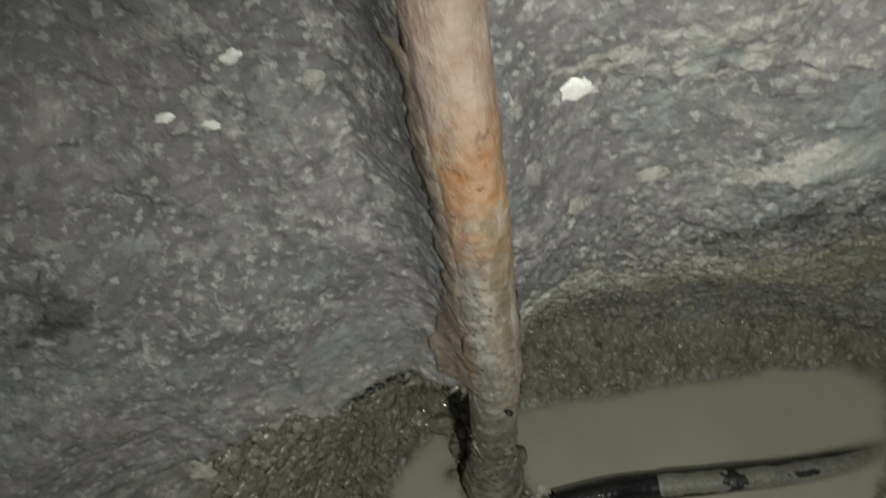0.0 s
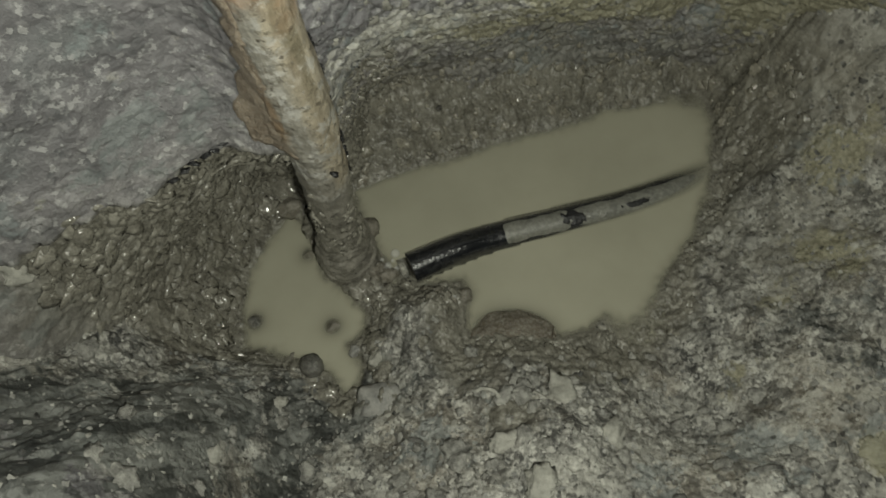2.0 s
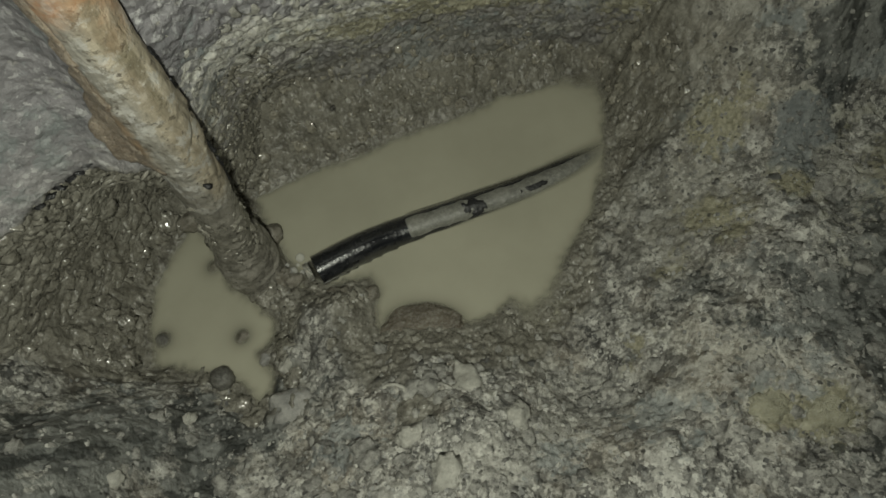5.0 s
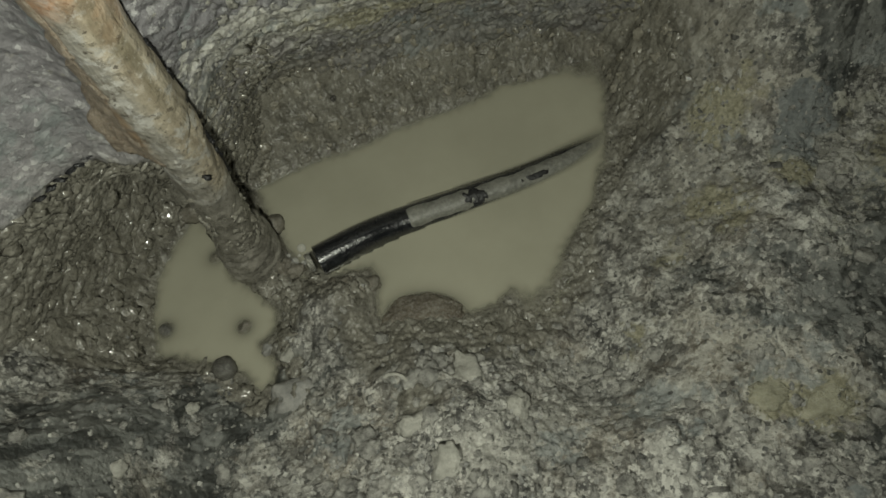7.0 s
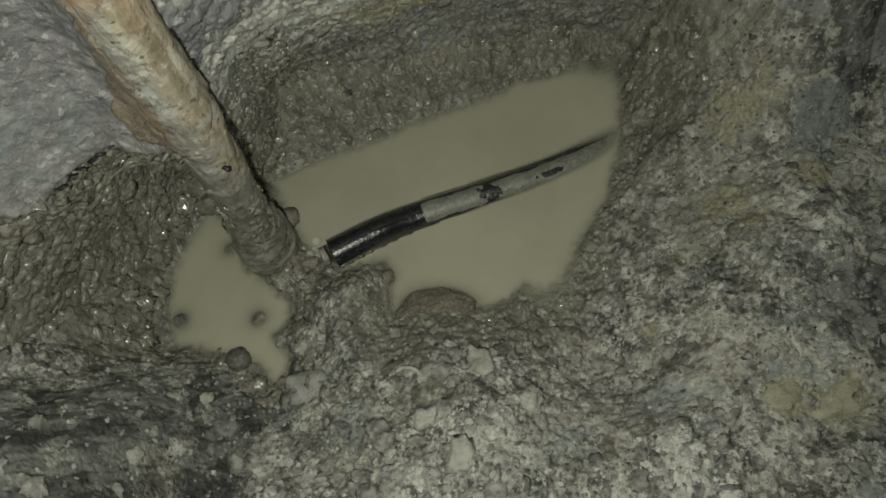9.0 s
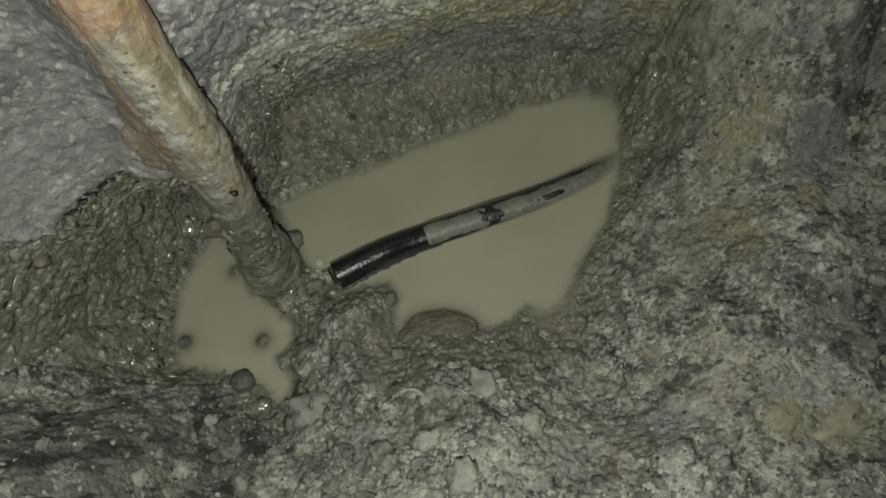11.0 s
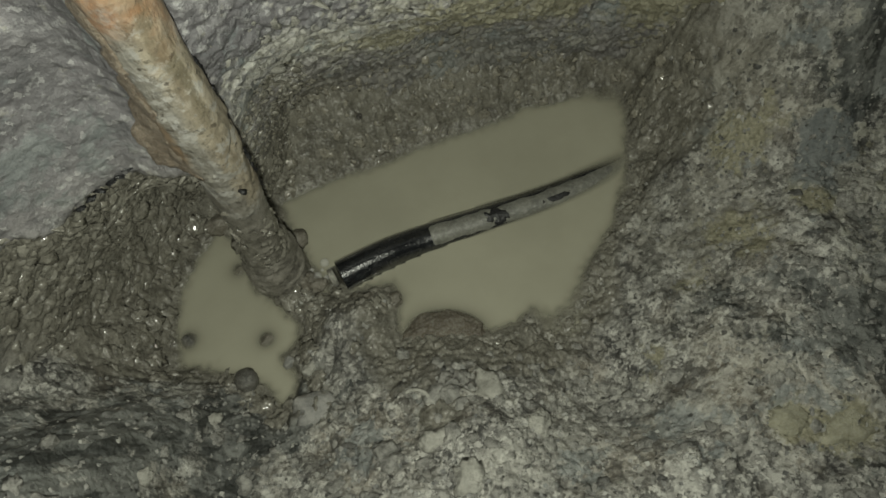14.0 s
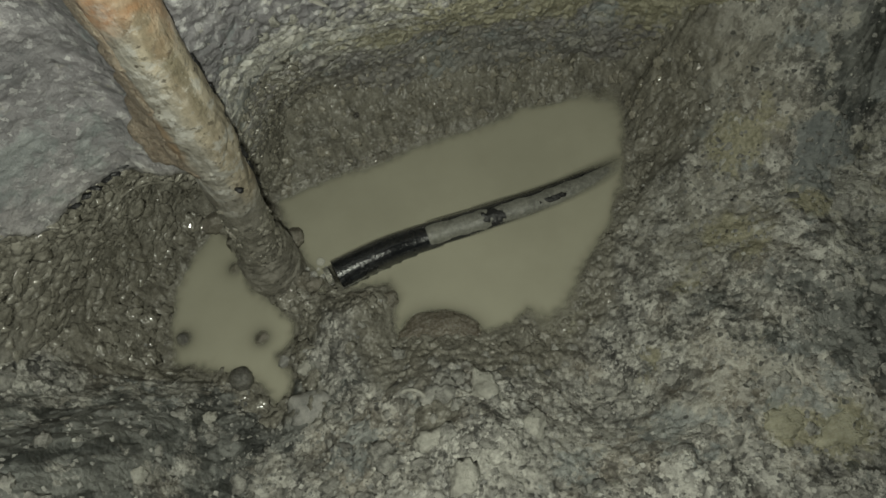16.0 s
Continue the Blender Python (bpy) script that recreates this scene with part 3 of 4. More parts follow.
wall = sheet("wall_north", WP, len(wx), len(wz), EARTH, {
    # pale crust at z 0.25, painted lighter to lift the dimly lit undercut
    "mud": WET * (1 - 0.6 * smooth(0.03, 0.12, WX)), "shade": WALL_SHADE, "speckle": 0 * WX, "crust": 0 * WX, "slate": np.clip((0.85 * blob(WX, WZ, -0.17, 0.375, 0.09, 0.05, -10) + 0.9 * blob(WX, WZ, 0.10, 0.40, 0.04, 0.03)) * wall_patchy, 0, 1), "grit": 0.35 * smooth(0.4, 0.25, WZ), "pale": np.clip(1.5 * blob(WX, WZ, 0.215, 0.498, 0.055, 0.015, 18) + 0.8 * blob(WX, WZ, 0.12, 0.60, 0.10, 0.05) * wall_patchy + 1.2 * blob(WX, WZ, 0.14, 0.25, 0.22, 0.11) * wall_patchy + 0.3 * blob(WX, WZ, 0.09, 0.37, 0.14, 0.07) * wall_patchy, 0, 1),
    "moss": np.clip((blob(WX, WZ, 0.42, 0.22, 0.10, 0.09) + 1.2 * blob(WX, WZ, 0.30, 0.28, 0.16, 0.08) + 0.7 * blob(WX, WZ, 0.22, 0.2, 0.10, 0.05) + 0.8 * blob(WX, WZ, 0.52, 0.15, 0.07, 0.12)) * wall_patchy, 0, 1),
    # patches at x 0.22 and 0.30 paint shade under the slanting ledge
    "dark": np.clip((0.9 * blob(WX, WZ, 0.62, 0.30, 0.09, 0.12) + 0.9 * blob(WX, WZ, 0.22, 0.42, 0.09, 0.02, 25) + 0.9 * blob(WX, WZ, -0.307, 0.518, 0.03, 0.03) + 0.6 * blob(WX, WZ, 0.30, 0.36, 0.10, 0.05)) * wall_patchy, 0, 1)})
tagged(wall, "rough grey undercut wall, muddy below its lip", "wall", kind="structure")


def slab(name, lo, hi, label, category):
    bm = bmesh.new()
    bmesh.ops.create_cube(bm, size=1, matrix=Matrix.LocRotScale([(a + b) / 2 for a, b in zip(lo, hi)], None, [b - a for a, b in zip(lo, hi)]))
    return tagged(part(name, bm, STONE, shade=False), label, category, kind="structure")


slab("wall_west", (-1.72, -1.82, -0.2), (-1.6, 0.9, 2.2), "plain dark cellar wall", "wall")
slab("wall_east", (1.6, -1.82, -0.2), (1.72, 0.9, 2.2), "plain dark cellar wall", "wall")
slab("wall_south", (-1.6, -1.82, -0.2), (1.6, -1.7, 2.2), "plain dark cellar wall", "wall")
slab("ceiling", (-1.72, -1.82, 2.2), (1.72, 0.9, 2.32), "plain dark cellar ceiling", "ceiling")

# ---- hose ----
HOSE_R = 0.0200
HOSE_LINE = [(0.008, 0.354, 0.006), (0.068, 0.367, 0.003), (0.122, 0.375, -0.0045), (0.215, 0.380, -0.0105), (0.290, 0.384, -0.0145), (0.353, 0.393, -0.0178), (0.43, 0.410, -0.0262)]


def hose_at(t):
    """A point of the hose's middle line, t from 0 to 1."""
    t = np.clip(t, 0, 1) * (len(HOSE_LINE) - 1)
    pts = np.array([HOSE_LINE[0]] + HOSE_LINE + [HOSE_LINE[-1]])
    i = np.minimum(t.astype(int), len(HOSE_LINE) - 2)
    f = (t - i)[:, None]
    a, b, c, d = pts[i], pts[i + 1], pts[i + 2], pts[i + 3]
    return 0.5 * (2 * b + (c - a) * f + (2 * a - 5 * b + 4 * c - d) * f ** 2 + (3 * b - a - 3 * c + d) * f ** 3)


def tube(points, radii, around, arc=(0.0, 2 * math.pi), wobble=None):
    """Rings of points along a line; arc is counted from the top."""
    tang = np.gradient(points, axis=0)
    tang /= np.linalg.norm(tang, axis=1)[:, None]
    up = np.array([0.0, 0.0, 1.0]) if abs(tang[0][2]) < 0.8 else np.array([0.0, -1.0, 0.0])
    side = np.cross(tang, up)
    side /= np.linalg.norm(side, axis=1)[:, None]
    top = np.cross(side, tang)
    closed = abs(arc[1] - arc[0]) > 6.2
    ang = np.linspace(arc[0], arc[1], around + 1)[:around if closed else around + 1]
    rr = np.broadcast_to(np.asarray(radii)[:, None], (len(points), len(ang)))
    if wobble is not None:
        rr = rr + wobble(points, ang)
    v = points[:, None] + rr[..., None] * (np.cos(ang)[None, :, None] * top[:, None] + np.sin(ang)[None, :, None] * side[:, None])
    m, k = v.shape[:2]
    i = np.arange(m * k).reshape(m, k)
    if closed:
        j = np.roll(i, -1, 1)
        faces = np.stack([i[:-1], j[:-1], j[1:], i[1:]], -1).reshape(-1, 4)
    else:
        faces = np.stack([i[:-1, :-1], i[:-1, 1:], i[1:, 1:], i[1:, :-1]], -1).reshape(-1, 4)
    return v.reshape(-1, 3), faces


hose = new("hose")
hose.location = (0.2, 0.376, -0.03)
tagged(hose, "black plastic hose lying half sunk in silty water", "hose")


def under(ob, parent, label=""):
    ob.parent = parent
    ob.matrix_parent_inverse = Matrix.Translation(-Vector(parent.location))
    if label:
        ob["label"] = label
    return ob


ts = np.linspace(0, 1, 120)
line = hose_at(ts)
rad = np.full(120, HOSE_R)
v, f = tube(line, rad, 40)
under(from_arrays("tube_body", v, f, HOSE), hose, "glossy black tube")
v, f = tube(np.concatenate([line[:1] + (0.0005, 0, 0), line[:6]]), np.array([0.002, 0.0135, 0.0135, 0.0135, 0.0135, 0.0135, 0.0135]), 24)
under(from_arrays("bore", v, f, CHAR), hose, "dark open mouth")
ts = np.linspace(0.345, 0.985, 110)
line = hose_at(ts)


def silt_edge(points, ang):
    n1 = fbm(points, 0.02, 3, 91)
    a = (ang[None, :] - 0.33) / (0.64 + 0.13 * n1[:, None])
    thick = 0.0011 * np.clip(1.05 - np.abs(a) ** 3, -1.2, 1)
    ends = np.minimum(smooth(0, 0.004, points[:, 0] - points[0, 0]), 1)[:, None]
    return thick * ends - 0.0012 * (1 - ends)


v, f = tube(line, np.full(110, HOSE_R), 28, (-1.05, 1.35), silt_edge)
under(from_arrays("silt_coat", v, f, SILT), hose, "grey silt settled along the top")


def hose_blot(cx, length, a0, a1, salt):
    t = np.linspace(0, 1, 200)
    pts = hose_at(t)
    keep = (pts[:, 0] > cx - length) & (pts[:, 0] < cx + length)
    pts = hose_at(np.linspace(t[keep][0], t[keep][-1], 26))

    def edge(points, ang):
        u = (points[:, 0] - cx)[:, None] / length
        w = (ang[None, :] - (a0 + a1) / 2) / ((a1 - a0) / 2)
        grid = np.stack([np.broadcast_to(points[:, :1], (len(points), len(ang))).ravel(), np.tile(ang, len(points)) * 0.02, np.zeros(len(points) * len(ang))], 1)
        ragged = 0.9 * fbm(grid, 0.005, 3, salt).reshape(len(points), len(ang))
        return 0.0019 * np.clip(1.0 - (u * u + w * w) + ragged, -0.6, 0.5) + 0.0010
    vv, ff = tube(pts, np.full(len(pts), HOSE_R), 16, (a0, a1), edge)
    under(from_arrays("bare_patch", vv, ff, TAR), hose, "bare black patch in the silt")


hose_blot(0.218, 0.016, -0.20, 0.85, 92)
hose_blot(0.30, 0.020, 0.25, 0.60, 93)
# ribbed metal ferrule on the open end
pts = hose_at(np.linspace(0, 0.03, 40)) - (0.013, 0.003, -0.009)
v, f = tube(pts, 0.0108 + 0.0010 * np.sin(np.linspace(0, 30, 40)), 28)
under(from_arrays("ferrule", v, f, plain_material("dull_metal", (0.36, 0.35, 0.32), (0.62, 0.61, 0.56), 120, 0.28, 0.6, 0.5)), hose, "ribbed grey ferrule")

# ---- water ----
for outline, low, high, label in ((POOL_LONG, (-0.09, 0.18), (0.46, 0.57), "long pool of opaque beige silty water"), (POOL_SMALL, (-0.25, 0.19), (-0.03, 0.50), "small pool of opaque beige silty water")):
    ax, ay = axis((low[0], high[0], 0.003)), axis((low[1], high[1], 0.003))
    x, y = (a.ravel() for a in np.meshgrid(ax, ay))
    d = to_outline(x, y, outline)
    depth = -ground_height(x, y)
    hl = hose_at(np.linspace(0, 1, 300))
    for hx, hy, hz in hl[::3]:
        r2 = (x - hx) ** 2 + (y - hy) ** 2
        depth = np.minimum(depth, np.where(r2 < HOSE_R ** 2, -(hz + np.sqrt(np.maximum(HOSE_R ** 2 - r2, 0))), 1.0))
    for sx, sy, sr, top in ((-0.100, 0.303, 0.011, 0.001), (-0.195, 0.331, 0.011, 0.002), (-0.118, 0.407, 0.014, -0.001)):
        r = np.sqrt((x - sx) ** 2 + (y - sy) ** 2)
        depth = np.minimum(depth, -top + 0.9 * np.maximum(0, r - sr * 0.4))
    ca, sa = math.cos(radians(-17)), math.sin(radians(-17))
    over_stone = np.hypot(((x - 0.112) * ca + (y - 0.240) * sa) / 0.050, (-(x - 0.112) * sa + (y - 0.240) * ca) / 0.034)
    depth = np.minimum(depth, 0.028 * np.maximum(0, over_stone - 0.92))
    murk = 1 - np.exp(-np.clip(depth, 0.0003, 1) / 0.0050)
    i = np.arange(len(x)).reshape(len(ay), len(ax))
    faces = np.stack([i[:-1, :-1], i[:-1, 1:], i[1:, 1:], i[1:, :-1]], -1).reshape(-1, 4)
    near = (d[faces] < 0.022).all(1)
    used, back = np.unique(faces[near], return_inverse=True)
    pool = from_arrays("water", np.stack([x, y, 0 * x], 1)[used], back.reshape(-1, 4), WATER, {"murk": murk[used]})
    tagged(pool, label, "water", kind="structure")

# ---- pipe ----
PIPE_R = 0.0235
zs = np.concatenate([np.linspace(-0.05, 0.60, 430), np.linspace(0.605, 1.25, 120)])
line = np.stack([np.interp(zs, [-0.05, 0.0, 0.12, 0.3, 0.55, 1.25], [-0.070, -0.066, -0.056, -0.039, -0.030, -0.026]),
                 np.interp(zs, [-0.05, 0.0, 0.12, 0.3, 0.55, 1.25], [0.389, 0.384, 0.371, 0.353, 0.345, 0.343]), zs], 1)
line[:, :2] = np.stack([np.convolve(np.pad(line[:, a], 15, "edge"), np.ones(31) / 31, "valid") for a in (0, 1)], 1)


def pipe_wobble(points, ang):
    m, k = len(points), len(ang)
    p = np.stack([points[:, None, 0] + 0.0235 * np.cos(ang)[None], points[:, None, 1] + 0.0235 * np.sin(ang)[None], np.broadcast_to(points[:, None, 2], (m, k))], -1).reshape(-1, 3)
    z = p[:, 2]
    lower = smooth(0.24, 0.10, z)
    r = 0.0014 * fbm(p * (1, 1, 0.5), 0.03, 3, 101) + 0.0005 * fbm(p, 0.008, 2, 102)
    fold = np.sin(6.283 * (z + 0.004 * fbm(p, 0.03, 2, 105)) / 0.031)
    r = r + lower * (0.0030 * fbm(p, 0.025, 3, 103)) + 0.0105 * smooth(0.13, 0.01, z) + 0.0022 * smooth(0.12, 0.06, z) * np.abs(fold) ** 0.7
    r = r + smooth(0.16, 0.08, z) * 0.35 * mud_relief(p)[0] + smooth(0.22, 0.26, z) * smooth(0.44, 0.38, z) * 0.0016 * facets(p * (1, 1, 0.45), 0.017, 107)[0]
    r = r + 0.0022 * smooth(0.30, 0.33, z) * smooth(0.45, 0.40, z)
    return r.reshape(m, k)


pipe_line = line
v, f = tube(line, np.full(len(zs), PIPE_R), 96, wobble=pipe_wobble)
pipe = tagged(from_arrays("pipe", v, f, PIPE), "upright steel pipe, rusty and scaled, caked with mud below", "pipe")

# ---- crust beside the pipe ----
cz = np.linspace(0.318, 0.66, 110)
cu = np.linspace(0, 1, 24)
U, Z = (a.ravel() for a in np.meshgrid(cu, cz))
pts = np.stack([U * 0.05, 0 * U, Z], 1)
left_edge = -0.084 + 0.022 * smooth(0.33, 0.50, Z) + 0.006 * fbm(np.stack([0 * Z, 0 * Z, Z], 1), 0.02, 3, 111)
low = 0.010 * value_noise(np.stack([U, 0 * U, 0 * U], 1), 0.17, 112) * smooth(0.34, 0.318, Z)
cxs = left_edge + U * (-0.048 - left_edge)
czs = Z + low
wy, _ = wall_surface(cxs, np.maximum(czs, 0.34))
front = wy - 0.003 - 0.006 * np.sin(U * math.pi * 0.6) - 0.0015 * fbm(np.stack([cxs, wy, czs], 1), 0.01, 3, 113)
back_y = front + 0.012
i = np.arange(len(U)).reshape(len(cz), len(cu))
verts = np.concatenate([np.stack([cxs, front, czs], 1), np.stack([cxs, back_y, czs], 1)])
grid = np.stack([i[:-1, :-1], i[:-1, 1:], i[1:, 1:], i[1:, :-1]], -1).reshape(-1, 4)
off = len(U)
rim = []
loop = list(i[0]) + list(i[1:, -1]) + list(i[-1, ::-1][1:]) + list(i[::-1, 0][1:-1])
for a, b in zip(loop, loop[1:] + loop[:1]):
    rim.append((b, a, a + off, b + off))
crust = tagged(from_arrays("rust_crust", verts, np.concatenate([grid, grid[:, ::-1] + off, np.array(rim)]), RUST), "flaking orange-brown rust crust on the wall beside the pipe", "crust")


# ---- stones and lumps ----
def rock_mesh(size, seed, rough=0.18, flat=1.0, cuts=3, sides=3.0):
    """A stone: a ball cut flat by a few random planes, then roughened."""
    rng = random.Random(seed)
    bm = bmesh.new()
    bmesh.ops.create_icosphere(bm, subdivisions=cuts, radius=1)
    planes = []
    for _ in range(int(sides * 3)):
        nv = Vector((rng.gauss(0, 1), rng.gauss(0, 1), rng.gauss(0, 1))).normalized()
        planes.append((nv, rng.uniform(0.62, 0.95)))
    for vert in bm.verts:
        for nv, dist in planes:
            over = vert.co.dot(nv) - dist
            if over > 0:
                vert.co -= nv * over
        vert.co *= 1 + rough * noise.fractal(vert.co * 2.2 + Vector((seed, 0, 0)), 0.6, 2.0, 4)
        vert.co = Vector((vert.co.x * size[0], vert.co.y * size[1], vert.co.z * size[2]))
    return bm


def stone(name, x, y, size, material, label, category="stone", seed=0, turn=0.0, lift=0.3, base=None, group="", **shape):
    ob = part(name, rock_mesh(size, seed, **shape), material)
    z = float(ground_height(x, y, True)[0]) if base is None else base
    ob.matrix_world = pose(x, y, z + size[2] * lift, 0, 0, turn)
    return tagged(ob, label, category, group)


stone("dark_stone", -0.127, 0.252, (0.0145, 0.014, 0.014), DARKSTONE, "round dark wet stone at the edge of the small pool", seed=3, lift=0.2, base=0.014, sides=1)
stone("sunken_stone", -0.100, 0.303, (0.012, 0.009, 0.008), MUD, "muddy stone just breaking the water", seed=4, base=-0.0055, lift=0.0, group="stones in the pool")
stone("sunken_stone", -0.195, 0.331, (0.011, 0.010, 0.009), DARKSTONE, "dark wet stone just breaking the water", seed=5, base=-0.0055, lift=0.0, group="stones in the pool")
stone("sunken_stone", -0.118, 0.407, (0.012, 0.008, 0.006), MUD, "muddy stone just under the water", seed=6, base=-0.007, lift=0.0, turn=30, group="stones in the pool")
stone("pale_stone", -0.197, 0.139, (0.0105, 0.009, 0.008), PALE, "small pale stone on dark grit", seed=7)
stone("flat_stone", -0.052, 0.196, (0.026, 0.023, 0.012), STONE, "rounded flat grey stone set in the grit", seed=8, sides=1.6, lift=-0.15, rough=0.4)
stone("small_stone", -0.077, 0.264, (0.009, 0.008, 0.008), STONE, "small grey stone at the tip of the small pool", seed=9, base=0.001)
stone("small_stone", -0.052, 0.245, (0.011, 0.008, 0.008), PALE, "small angular pale stone by the small pool", seed=10, turn=40)
stone("pale_block", 0.139, 0.147, (0.018, 0.022, 0.014), PALE, "angular pale yellowish block of stone in the grit", seed=11, turn=15, lift=0.1, rough=0.4)
stone("pale_stone", 0.177, 0.093, (0.016, 0.014, 0.010), PALE, "pale angular stone lying on grit", seed=12, turn=50, lift=0.1, rough=0.4)
stone("pale_stone", 0.094, 0.056, (0.016, 0.021, 0.010), PALE, "pale angular stone lying on grit", seed=13, turn=-20, lift=0.1, rough=0.4)
stone("pale_stone", 0.072, 0.104, (0.018, 0.012, 0.009), PALE, "pale angular stone lying on grit", seed=14, turn=5, lift=0.1, rough=0.4)
stone("pale_stone", -0.161, 0.206, (0.010, 0.008, 0.006), PALE, "small pale stone among dark grit", seed=15, lift=0.1, rough=0.4)
stone("yellow_block", 0.450, 0.002, (0.028, 0.024, 0.014), plain_material("yellow_stone", (0.27, 0.257, 0.182), (0.45, 0.43, 0.325), 70, 0.6, 1.0), "yellowish weathered block of stone", seed=16, turn=25, lift=-0.4, rough=0.4)
stone("yellow_block", 0.404, 0.024, (0.020, 0.015, 0.010), bpy.data.materials["yellow_stone"], "yellowish weathered block of stone", seed=17, turn=-15, lift=-0.4, rough=0.4)
# shade in a mud hole, put in as a small black lump
stone("dark_hole_lump", 0.085, 0.546, (0.0045, 0.0045, 0.004), CHAR, "small black lump for the shade in a hole in the mud", seed=18, lift=0.5)
stone("half_sunk_stone", 0.112, 0.240, (0.051, 0.034, 0.010), RED, "smooth red-brown stone half sunk at the shore", seed=19, base=-0.0015, lift=0.0, turn=-17, sides=0.34, rough=0.085, cuts=5)
stone("mud_lump", 0.030, 0.297, (0.040, 0.028, 0.016), MUD, "lump of grey wet mud between the pools", seed=20, base=0.004, lift=0.1, turn=20, rough=0.3, cuts=5, sides=3)
stone("mud_lump", 0.060, 0.305, (0.015, 0.012, 0.008), MUD, "lump of grey wet mud at the shore", seed=21, base=0.002, lift=0.2, rough=0.18, cuts=4)
stone("mud_lump", -0.034, 0.422, (0.012, 0.014, 0.012), MUD, "rounded lump of wet mud beside the pipe", seed=22, base=0.004, lift=0.3, rough=0.3, sides=0.7)
stone("mud_lump", -0.046, 0.362, (0.024, 0.018, 0.020), MUD, "lump of wet mud at the foot of the pipe", seed=23, base=0.002, lift=0.2, rough=0.35, cuts=4)
stone("mud_lump", -0.022, 0.352, (0.012, 0.010, 0.010), MUD, "lump of wet mud at the foot of the pipe", seed=24, base=0.002, lift=0.3, rough=0.35)
stone("mud_lump", -0.135, 0.475, (0.020, 0.014, 0.016), MUD, "flat lump of wet mud at the shore", seed=25, base=0.006, lift=0.2, rough=0.25)


def curled_flake(x, y, turn):
    """A thin curled chip lying on its side."""
    a = np.linspace(-0.4, 2.6, 26)
    pts = np.stack([0.0125 * np.cos(a), 0.0095 * np.sin(a), 0 * a], 1)
    outer = np.concatenate([pts * (1, 1, 1), pts * (0.72, 0.72, 1)])
    vv = np.concatenate([outer + (0, 0, 0.004), outer - (0, 0, 0.002)])
    k = len(a)
    ff = []
    for q in range(k - 1):
        ff += [(q, q + 1, k + q + 1, k + q), (2 * k + q, 3 * k + q, 3 * k + q + 1, 2 * k + q + 1), (q, 2 * k + q, 2 * k + q + 1, q + 1), (k + q, k + q + 1, 3 * k + q + 1, 3 * k + q)]
    ff += [(0, k, 3 * k, 2 * k), (k - 1, 3 * k - 1, 4 * k - 1, 2 * k - 1)]
    ob = from_arrays("curled_flake", vv, ff, PALE)
    ob.matrix_world = pose(x, y, float(ground_height(x, y)[0]) + 0.011, 12, 0, turn) @ Matrix.Scale(1.3, 4)
    tagged(ob, "pale curled flake of stone lying on grit", "flake")


curled_flake(0.063, 0.158, -25)


# ---- pale flecks set in the wall ----
def wall_fleck(x, z, size, material, label, seed, turn=0.0):
    y = float(wall_surface(np.array([x]), np.array([z]))[0][0])
    ob = part("wall_fleck", rock_mesh(size, seed, sides=2.5, rough=0.3), material)
    ob.matrix_world = pose(x, y + size[1] * 0.35, z, 0, turn, 0)
    tagged(ob, label, "stone", "pale stones in the wall")


wall_fleck(0.038, 0.587, (0.022, 0.006, 0.015), WHITE, "bright white mineral fleck in the grey wall", 31, 10)
wall_fleck(-0.163, 0.650, (0.0105, 0.004, 0.0065), WHITE, "white mineral fleck in the grey wall", 32, -25)
wall_fleck(-0.213, 0.621, (0.008, 0.003, 0.004), WHITE, "small white mineral fleck in the grey wall", 33)
wall_fleck(-0.191, 0.608, (0.008, 0.003, 0.004), WHITE, "small white mineral fleck in the grey wall", 34, 20)
wall_fleck(-0.123, 0.619, (0.0095, 0.004, 0.0085), PALE, "pale stone in the grey wall", 35)
wall_fleck(0.099, 0.488, (0.013, 0.004, 0.007), PALE, "pale stone in the grey wall", 36, -10)
wall_fleck(0.041, 0.476, (0.010, 0.004, 0.010), PALE, "pale stone in the grey wall", 37)
wall_fleck(-0.303, 0.305, (0.018, 0.008, 0.014), PALE, "pale stone in the grey wall", 38, 15)


# ---- black flakes on the pipe's crust, and black flecks for shaded gaps ----
def flake(x, y, z, size, seed, turn=0.0):
    on = pipe if x > -0.06 else crust
    ob = part("black_fleck", rock_mesh(size, seed, rough=0.6), TAR, on, "black fleck, part torn flake, part painted gap shade")
    ob.matrix_world = pose(x, y, z, 0, turn, 0)


flake(-0.103, 0.381, 0.327, (0.006, 0.005, 0.003), 41)
flake(-0.094, 0.379, 0.322, (0.006, 0.005, 0.0025), 42, 20)
flake(-0.083, 0.375, 0.319, (0.005, 0.005, 0.003), 43, -15)
flake(-0.074, 0.370, 0.316, (0.004, 0.005, 0.0025), 44)
flake(-0.028, 0.330, 0.283, (0.0036, 0.003, 0.0024), 45, 30)
flake(-0.016, 0.352, 0.320, (0.003, 0.004, 0.006), 46)

# black flecks for a torn edge and shaded gap along one flank of the pipe
fleck_rng = random.Random(77)
for k in range(24):
    fz = 0.235 + 0.0085 * k + fleck_rng.uniform(-0.004, 0.004)
    fx, fy = (float(np.interp(fz, pipe_line[:, 2], pipe_line[:, a])) for a in (0, 1))
    side = radians(fleck_rng.uniform(8, 26))
    reach = PIPE_R + 0.0012
    flake(fx + reach * math.cos(side), fy + reach * math.sin(side), fz, (fleck_rng.uniform(0.0012, 0.003), 0.003, fleck_rng.uniform(0.003, 0.0065)), 300 + k, fleck_rng.uniform(-25, 25))
